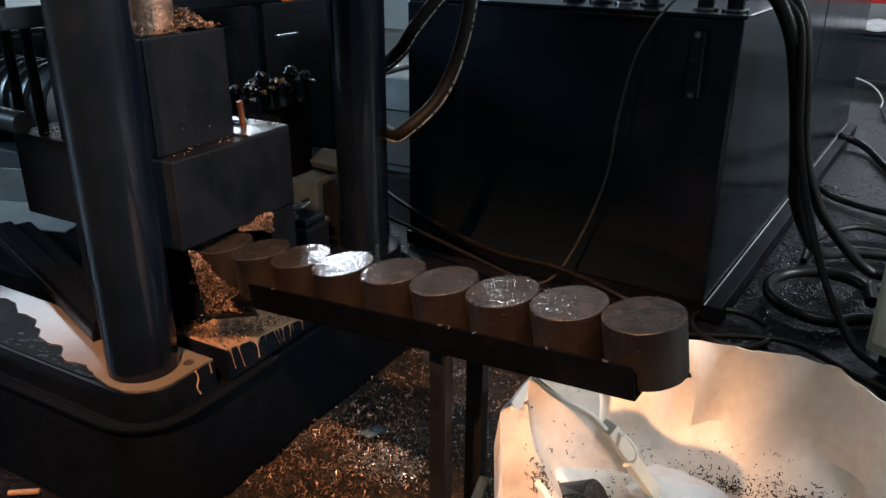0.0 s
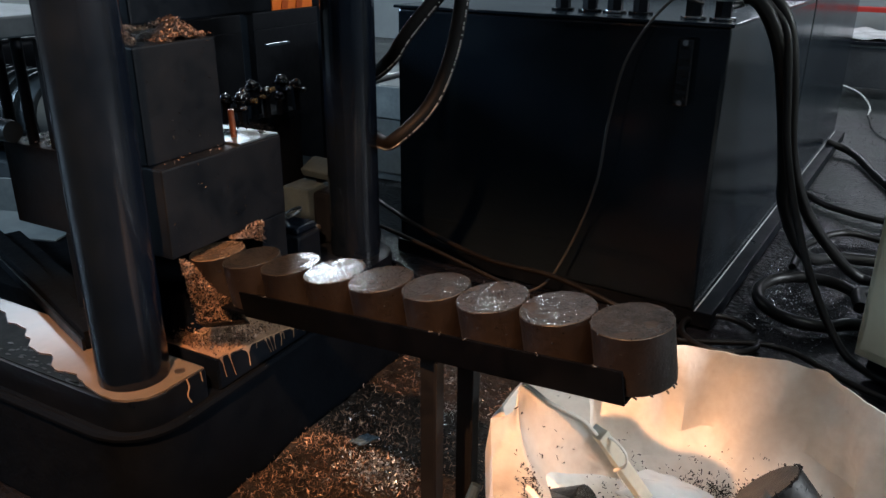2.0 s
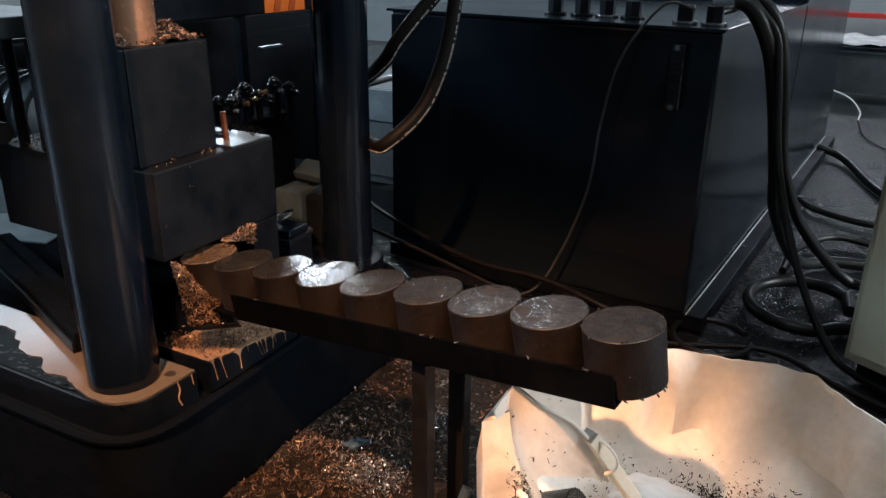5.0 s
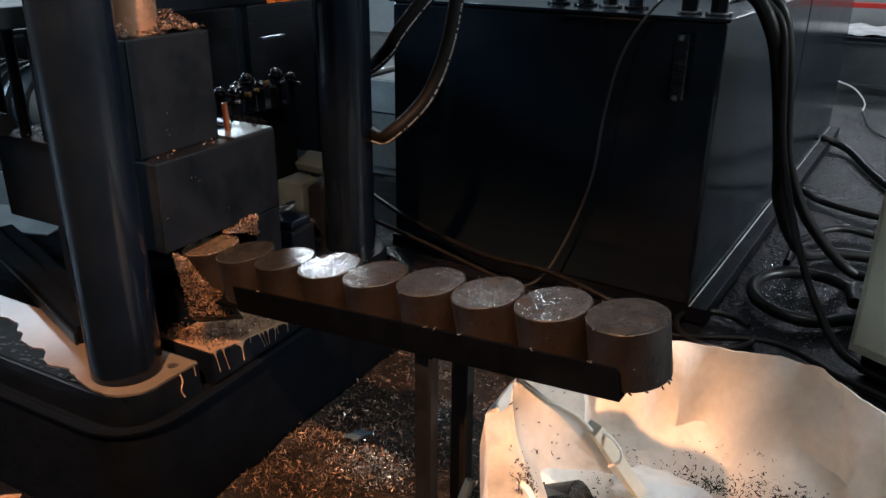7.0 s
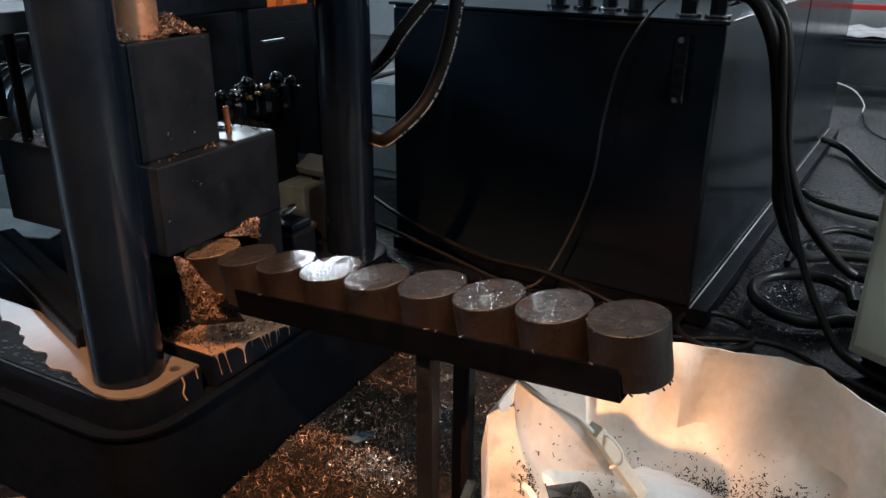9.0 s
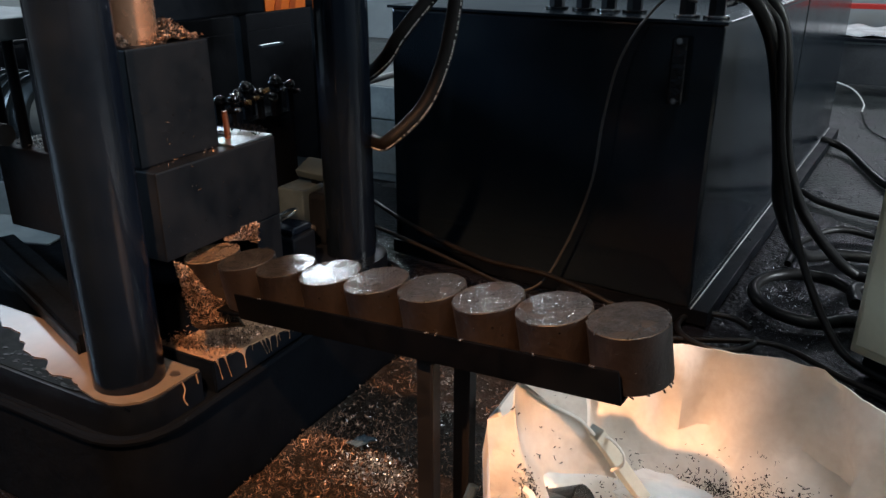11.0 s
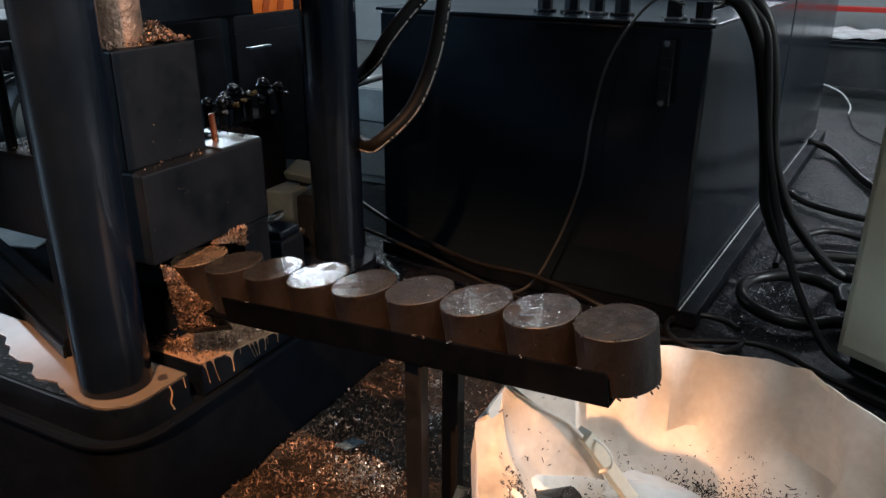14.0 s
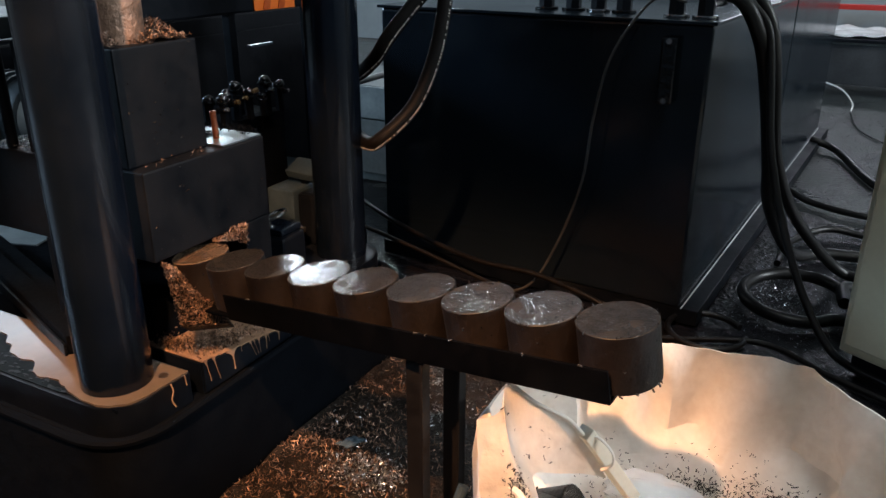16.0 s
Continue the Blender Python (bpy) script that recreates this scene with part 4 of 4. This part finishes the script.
def control_cabinet():
    c = thing("control_cabinet", "cream painted steel control cabinet on a dark plinth", "cabinet")
    m = Matrix.Translation((0.095, 2.13, 0)) @ Matrix.Rotation(radians(-30), 4, "Z")
    part("body", bx(0, 0.55, 0, 0.40, 0.06, 1.5, 0.006, m=m), CREAM, c)
    part("plinth", bx(0.03, 0.52, 0.02, 0.38, 0.0, 0.0595, 0.002, m=m), BLACK, c)
    part("door", bx(0.02, 0.53, -0.018, -0.0005, 0.09, 1.47, 0.005, m=m), CREAM, c)


control_cabinet()


TROLM = surf("dark_grey_trolley_paint", (0.020, 0.022, 0.025), (0.045, 0.048, 0.052), 6, (0.4, 0.6), bump=0.15)


def trolley():
    t = thing("trolley", "low grey steel trolley with a white sheet on top", "trolley")
    part("box", bx(-0.35, 0.62, 6.55, 7.15, 0.085, 0.375, 0.006), TROLM, t)
    part("shelf", bx(-0.38, 0.66, 6.50, 7.18, 0.395, 0.42, 0.003), BLACK, t)
    part("frame", bx(-0.35, 0.62, 6.54, 6.56, 0.3755, 0.3945, 0.002), GREYM, t)
    for x in (-0.28, 0.55):
        for y in (6.62, 7.08):
            part("castor", cy((x - 0.015, y, 0.0415), (x + 0.015, y, 0.0415), 0.040, 14), BLACK, t)
    bm = bmesh.new()
    bmesh.ops.create_grid(bm, x_segments=24, y_segments=14, size=0.5)
    for v in bm.verts:
        v.co = (0.12 + v.co.x * 0.9, 6.84 + v.co.y * 0.6, 0.45 + 0.03 * noise.noise((v.co.x * 6, v.co.y * 6, 1)))
    bmesh.ops.solidify(bm, geom=bm.faces[:], thickness=0.012)
    tagged(part("white_sheet", bm, PLASTIC, smooth=True), "crumpled white sheet lying on the trolley", "sheet")
    tagged(part("red_beam", bx(-0.5, 1.6, 7.6, 7.7, 0.545, 0.585, 0.004), RED), "red painted steel beam on stands along the wall", "beam")
    for x in (-0.4, 1.5):
        tagged(part("beam_stand", bx(x - .04, x + .04, 7.61, 7.69, 0, 0.544, 0.003), GREYM), "grey steel stand under the red beam", "stand", "beam stands")
    tagged(part("white_cable", tube([(-0.2, 6.2, 0.16), (-0.05, 6.1, 0.12), (0.03, 6.0, 0.05), (0.03, 5.9, 0.008)], 0.0055, 8), PLASTIC, smooth=True), "thin white cable trailing onto the floor", "cable")
    tagged(part("floor_cable", tube([(0.03, 5.88, 0.008), (0.1, 5.3, 0.008), (0.3, 4.9, 0.008)], 0.006, 8), RUBBER, smooth=True), "thin dark cable lying on the far floor", "cable", "floor cables")


trolley()


def behind_press():
    t = thing("pump_unit", "grey pump unit on the floor behind the press", "pump")
    part("base", bx(-1.95, -1.42, 1.78, 2.16, 0.0, 0.16, 0.006), BLACK, t)
    part("motor", cy((-1.88, 1.97, 0.272), (-1.56, 1.97, 0.272), 0.11, 32, bevel=0.01), GREYD, t, "", True)
    for x in (-1.84, -1.78, -1.72, -1.66, -1.60):
        part("fin", cy((x - .004, 1.97, 0.272), (x + .004, 1.97, 0.272), 0.118, 32), GREYD, t, "", True)
    part("coupling", cy((-1.558, 1.97, 0.272), (-1.50, 1.97, 0.272), 0.06, 24, bevel=0.006), BLACK, t, "", True)
    part("housing", bx(-1.50, -1.44, 1.90, 2.05, 0.161, 0.35, 0.01), STEEL, t)
    part("cover_plate", bx(-1.78, -1.50, 1.84, 2.02, 0.392, 0.402, 0.002), GREYD, t)
    h = tagged(part("feeder_housing", bx(-2.15, -1.82, 1.50, 2.50, 0.0, 0.868, 0.02), BLOCK), "black steel feeder housing behind the press", "machine housing")
    part("cover", bx(-1.8195, -1.808, 1.55, 2.45, 0.10, 0.80, 0.003), BLOCK, h)
    k = tagged(part("machine_base", bx(-3.2, -2.62, 1.40, 2.25, 0.0, 0.74, 0.01), BLACK), "dark machine base beyond the press bed", "machine base")
    part("cover", bx(-3.18, -2.64, 1.42, 2.23, 0.7405, 0.752, 0.003), BLOCK, k)


behind_press()


def grey_unit():
    """Pale machine seen between the far column and the tank."""
    g = thing("grey_machine_unit", "pale grey painted machine unit standing behind the tank", "machine")
    part("body", bx(-2.45, -1.72, 3.05, 3.6, 0.0, 0.455, 0.006), GREYM, g)
    part("upper_panel", bx(-2.42, -1.74, 3.035, 3.0495, 0.305, 0.452, 0.003), SHEETM, g, "pale upper panel")
    part("lower_panel", bx(-2.42, -1.74, 3.040, 3.0495, 0.04, 0.296, 0.003), GREYM, g, "grey lower panel")


grey_unit()


def side_gear():
    """What shows past the near column's far side."""
    g = thing("side_guard", "pale grey sheet steel guard bent over the bed's edge", "guard")
    m = pose(-2.20, 1.24, 0.302, 0, 0, 18)
    part("sheet", bx(-0.30, 0.30, -0.10, 0.10, 0.0, 0.006, 0.002, m=m), SHEETM, g)
    part("upstand", bx(-0.30, 0.30, 0.094, 0.10, 0.0062, 0.11, 0.002, m=m), SHEETM, g)
    q = thing("side_motor", "dark teal electric motor with cooling fins beyond the press", "motor")
    part("foot", bx(-2.62, -2.22, 1.42, 1.72, 0.0, 0.43, 0.01), GREYD, q)
    part("drum", cy((-2.62, 1.57, 0.56), (-2.20, 1.57, 0.56), 0.125, 36, bevel=0.012), GREYD, q, "", True)
    for k in range(7):
        part("fin", cy((-2.58 + 0.05 * k, 1.57, 0.56), (-2.572 + 0.05 * k, 1.57, 0.56), 0.136, 36), GREYD, q, "", True)
    part("cowl", cy((-2.1995, 1.57, 0.56), (-2.14, 1.57, 0.56), 0.11, 32, r2=0.085, bevel=0.006), SHEETM, q, "pale fan cowl", True)


side_gear()

# ---- chips ----


def chips():
    rng = np.random.default_rng(11)
    # floor between bed, chute legs and bag
    ob, hh = mound("swarf_heap", -0.72, 1.20, 0.0, 0.46, 0.62, 0.035, HEAP, "oily heap of copper-brown turnings on the floor", 3, lambda x, y: (max(x, -1.004), y))
    pl, pg = [], []
    while len(pl) + len(pg) < 12500:
        x, y = rng.uniform(-1.0, -0.35), rng.uniform(0.75, 1.75)
        if math.hypot((x + .72) / .46, (y - 1.2) / .62) > 0.97 or (x > -0.42 and y < 1.3):
            continue
        # turnings thinned out where the chute's shade darkens the floor
        if (x > -0.74 or y > 1.30) and rng.uniform() < 0.62:
            pg.append((x, y, -0.05))
            continue
        (pl if noise.noise((x * 5, y * 5, 7)) + 0.3 * (y < 1.35) > 0.0 else pg).append((x, y, hh(x, y) + rng.uniform(-0.001, 0.007)))
    pg = [p for p in pg if p[2] > -0.04]
    strips("brown_turnings", pl, CHIP, "copper-brown curled turnings on the floor", (0.006, 0.019), 1)
    ps = []
    for cx, cy_, rx, ry, k in ((-0.765, 1.135, 0.070, 0.055, 1000), (-0.735, 1.43, 0.05, 0.05, 260), (-0.80, 1.55, 0.08, 0.05, 200), (-0.93, 1.33, 0.06, 0.08, 40)):
        for _ in range(k):
            x, y = rng.normal(cx, rx * 0.6), rng.normal(cy_, ry * 0.6)
            if x > -1.0:
                ps.append((x, y, hh(x, y) + rng.uniform(0.001, 0.009)))
    strips("wet_turnings", ps, SPARK, "bright wet silvery turnings among the brown ones", (0.004, 0.011), 21)
    # bright strips scattered as the glints of the wet, bumpy floor
    pf = [(rng.normal(-0.04, 0.09), rng.normal(2.50, 0.16), 0.003 + rng.uniform(0, 0.003)) for _ in range(420)]
    pf += [(rng.normal(-0.16, 0.06), rng.normal(2.62, 0.14), 0.003 + rng.uniform(0, 0.003)) for _ in range(240)]
    strips("wet_floor_chips", [p for p in pf if p[0] > -0.235 + 0.073 * (p[1] - 2.2)], SPARK, "small bright strips added as glints of the wet floor", (0.003, 0.009), 22)
    strips("grey_turnings", pg, CHIP_SHADE, "grey curled turnings on the floor, toned dark for shade", (0.006, 0.017), 2)
    pd = []
    while len(pd) < 1500:
        x, y = rng.uniform(-0.25, 1.1), rng.uniform(2.1, 6.0)
        if x > -0.20 + 0.04 * (y - 2.2) and noise.noise((x * 3, y * 2, 3)) > -0.1:
            pd.append((x, y, 0.003 + rng.uniform(0, 0.003)))
    strips("floor_litter", pd, DIRT, "dark chips and crumbs littering the floor beside the tank", (0.006, 0.022), 12)
    # heap at the outlet: a steep wedge leaning on the die beside the chute's mouth
    A, B, D_, E_ = Vector((-1.090, 0.958, 0.512)), Vector((-1.090, 1.02, 0.470)), Vector((-1.062, 0.958, 0.384)), Vector((-0.992, 1.012, 0.386))

    def face(a, b):
        p = (A * (1 - b) + B * b) * (1 - a) + (D_ * (1 - b) + E_ * b) * a
        return p + Vector((0.010, -0.006, 0.006)) * math.sin(a * 3.1) * math.sin(b * 2.6 + 0.3) + Vector((0.004, -0.003, 0.004)) * noise.noise((a * 9, b * 9, 1))
    bm = bmesh.new()
    n = 22
    g = [[bm.verts.new(face(i / n, j / n)) for j in range(n + 1)] for i in range(n + 1)]
    for i in range(n):
        for j in range(n):
            bm.faces.new((g[i][j], g[i + 1][j], g[i + 1][j + 1], g[i][j + 1]))
    r = bmesh.ops.extrude_face_region(bm, geom=bm.faces[:])
    for v in r["geom"]:
        if isinstance(v, bmesh.types.BMVert):
            v.co += Vector((-0.032, 0.050, -0.02))
            v.co.z = max(0.314 - 0.145 * (v.co.y - 0.955), v.co.z - 0.02)
    tagged(part("outlet_heap", bm, HEAP, smooth=True), "steep heap of copper-brown chips beside the outlet", "metal chips", kind="stuff")
    pl = [face(rng.uniform(0, 1), rng.uniform(0, 1)) + Vector((rng.uniform(-.001, .004), rng.uniform(-.004, .001), rng.uniform(-.002, .003))) for k in range(1700)]
    strips("outlet_turnings", pl, CHIP, "copper-brown chips spilling from the outlet", (0.004, 0.011), 3)
    # on the step block
    pl = []
    for k in range(1100):
        x, y = rng.normal(-1.09, 0.035), rng.normal(1.06, 0.06)
        if -1.20 < x < -1.036 and 0.97 < y < 1.24:
            pl.append((x, y, 0.312 - 0.145 * (y - 0.955) + abs(rng.normal(0, 0.004))))
    for k in range(520):
        x, y = rng.normal(-1.135, 0.022), rng.normal(0.998, 0.014)
        if -1.185 < x < -1.04 and y > 0.972:
            pl.append((x, y, 0.311 - 0.145 * (y - 0.955) + abs(rng.normal(0, 0.010))))
    for k in range(350):
        x, y = rng.normal(-1.062, 0.014), rng.normal(1.10, 0.05)
        if x < -1.036 and 0.97 < y < 1.24:
            pl.append((x, y, 0.311 - 0.145 * (y - 0.955) + abs(rng.normal(0, 0.004))))
    strips("ledge_turnings", pl, CHIP, "scattered copper-brown chips on the step block", (0.003, 0.010), 4)
    # crest over the outlet
    pl = []
    for k in range(900):
        t_ = rng.uniform(0, 1)
        pl.append((-1.088 + rng.uniform(-.004, .004), 1.095 + 0.100 * t_, 0.512 - rng.uniform(0, 1) * (0.004 + 0.045 * t_ ** 1.5) + 0.012 * (t_ > 0.5) * rng.uniform(0, 1)))
    strips("crest_turnings", pl, CHIP, "copper-brown chips caught at the outlet's edge", (0.004, 0.010), 5)
    # on the upper die, piled against the ram
    ob, h2 = mound("die_heap", -1.225, 1.075, 0.9052, 0.10, 0.072, 0.042, HEAP, "copper-brown chips piled on the die top", 8, lambda x, y: (max(-1.39, min(x, -1.135)), min(y, 1.14)))
    pl = []
    while len(pl) < 1300:
        x, y = rng.uniform(-1.37, -1.132), rng.uniform(0.955, 1.143)
        if math.hypot(x - RAM_AT[0], y - RAM_AT[1]) > 0.056:
            if math.hypot((x + 1.215) / .12, (y - 1.085) / .085) < 1.15:
                pl.append((x, y, max(0.906, h2(x, y)) + rng.uniform(0, 0.006)))
    for k in range(220):
        a, r = rng.uniform(0, 6.28), 0.030 * math.sqrt(rng.uniform(0, 1))
        pl.append((-1.155 + 0.6 * r * math.cos(a), 0.962 + 0.5 * r * math.sin(a), 0.906 + (0.028 - r * 0.9) * rng.uniform(0.3, 1)))
    strips("die_turnings", pl, CHIP, "copper-brown chips lying on the die top", (0.004, 0.012), 7)
    # crumbs stuck to the greasy faces of the die
    pl = [(-1.1275 + rng.uniform(0, 0.001), rng.uniform(0.955, 1.14), rng.uniform(0.70, 0.90)) for k in range(26)]
    pl += [(-1.0915 + rng.uniform(0, 0.001), rng.uniform(0.955, 1.26), rng.uniform(0.53, 0.685)) for k in range(34)]
    strips("stuck_crumbs", pl, HEAP, "dark crumbs stuck to the greasy die faces", (0.003, 0.008), 41)
    # on the near shoulder of the lower block
    pl = [(rng.uniform(-1.53, -1.405), rng.uniform(0.95, 1.2), 0.6925 + rng.uniform(0, .004)) for k in range(500)]
    strips("shoulder_turnings", pl, SPARK, "grey wet chips on the lower block's shoulder", (0.004, 0.010), 8)
    pl = [(rng.uniform(-1.36, -1.098), 1.268 - abs(rng.normal(0, 0.012)), 0.696 + rng.uniform(0, .012)) for k in range(420)]
    strips("plate_crumbs", pl, GREASE, "dark greasy crumbs along the wet plate's edge", (0.004, 0.012), 31)
    pl = [(rng.uniform(-1.128, -1.095), rng.uniform(0.96, 1.14), 0.6925 + rng.uniform(0, .002)) for k in range(22)]
    strips("shoulder_crumbs", pl, CHIP, "chips along the die's foot", (0.003, 0.007), 9)


chips()
tagged(part("steel_rod", cy((-1.402, 0.69, 0.008), (-1.352, 0.725, 0.008), 0.006, 10), LEDGE, smooth=True), "thin rusty steel rod lying on the floor", "rod")
bm = bmesh.new()
bmesh.ops.create_grid(bm, x_segments=6, y_segments=5, size=0.5)
for v in bm.verts:
    v.co = (-0.838 + v.co.x * 0.034 + v.co.y * 0.02, 1.185 + v.co.y * 0.045, 0.052 + 0.006 * noise.noise((v.co.x * 4, v.co.y * 4, 6)))
bmesh.ops.solidify(bm, geom=bm.faces[:], thickness=0.0015)
tagged(part("paper_scrap", bm, SOLM, smooth=True), "pale paper scrap lying on the chips", "scrap")

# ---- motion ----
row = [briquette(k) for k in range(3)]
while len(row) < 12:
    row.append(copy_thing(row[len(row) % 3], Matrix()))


def at(k, i):
    rng = random.Random(i * 13 + 5)
    return slot(k) @ Matrix.Translation((0, rng.uniform(-0.003, 0.003), 0)) @ pose(0, 0, 0, rng.uniform(-0.8, 0.8), rng.uniform(-0.8, 0.8), rng.uniform(-40, 40))


# the newest one has a lighter, tan face
row[0].data = row[0].data.copy()
row[0].data.materials[1] = BRIQ_F
tagged(row[0], "freshly pressed tan-faced metal chip briquette in the outlet")
for ob in row[10:]:
    tagged(ob, "dark pressed metal chip briquette lying in the bag", "briquette", "briquettes in the bag")


def motions():
    # the row moves on by one place at each push; things[i] starts in place i - 1
    for i, ob in enumerate(row):
        k = i - 1
        if i < 9:
            walk(ob, [(0, at(k, i)), (1.36, at(k, i)), (1.43, at(k + 0.10, i)), (1.5, at(k + 0.42, i)), (1.6, at(k + 0.86, i)), (1.7, at(k + 1, i)), (16, at(k + 1, i))])
    b = row[9]
    s = slot(8)
    e = slot(8.42)
    F = lambda x, y, z, rx, ry, rz: Matrix.Translation((x, y, z)) @ (CH.to_3x3().to_4x4()) @ pose(0, 0, 0, rx, ry, rz)
    p = e.translation
    walk(b, [(0, slot(8)), (1.36, slot(8)), (1.43, slot(8.1)), (1.5, F(p.x, p.y, p.z - 0.002, 0, 4, 0)), (1.6, F(-0.135, 0.895, 0.535, 6, 48, -12)), (1.7, F(-0.110, 0.90, 0.452, 8, 92, -10)),
             (1.8, F(-0.035, 0.965, 0.378, 14, 128, 10)), (1.9, F(-0.025, 0.98, 0.384, 20, 140, 25)), (2.0, F(-0.024, 0.98, 0.382, 22, 148, 28)), (2.1, F(-0.022, 0.972, 0.366, 25, 156, 30)), (2.2, F(-0.02, 0.89, 0.285, 30, 165, 35)), (2.4, F(-0.02, 0.80, 0.24, 30, 172, 35)), (16, F(-0.02, 0.80, 0.24, 30, 172, 35))])
    # one that lies in the bag
    for ob, x, y, z, rx, ry in ((row[10], -0.335, 1.015, 0.165, 60, 25), (row[11], -0.348, 1.008, 0.160, 15, 62)):
        ob.matrix_world = pose(x, y, z, rx, ry, 20)
    R = lambda z: pose(RAM_AT[0], RAM_AT[1], z)
    walk(ram, [(0, R(0.86)), (0.25, R(0.90)), (0.45, R(0.98)), (0.7, R(1.12)), (1.2, R(1.20)), (2.3, R(1.20)), (2.55, R(1.10)), (2.75, R(0.98)), (3.0, R(0.89)), (3.4, R(0.76)), (3.8, R(0.73)), (9.2, R(0.73)), (11.3, R(0.775)), (11.8, R(0.855)), (12.3, R(0.87)), (16, R(0.87))])


motions()
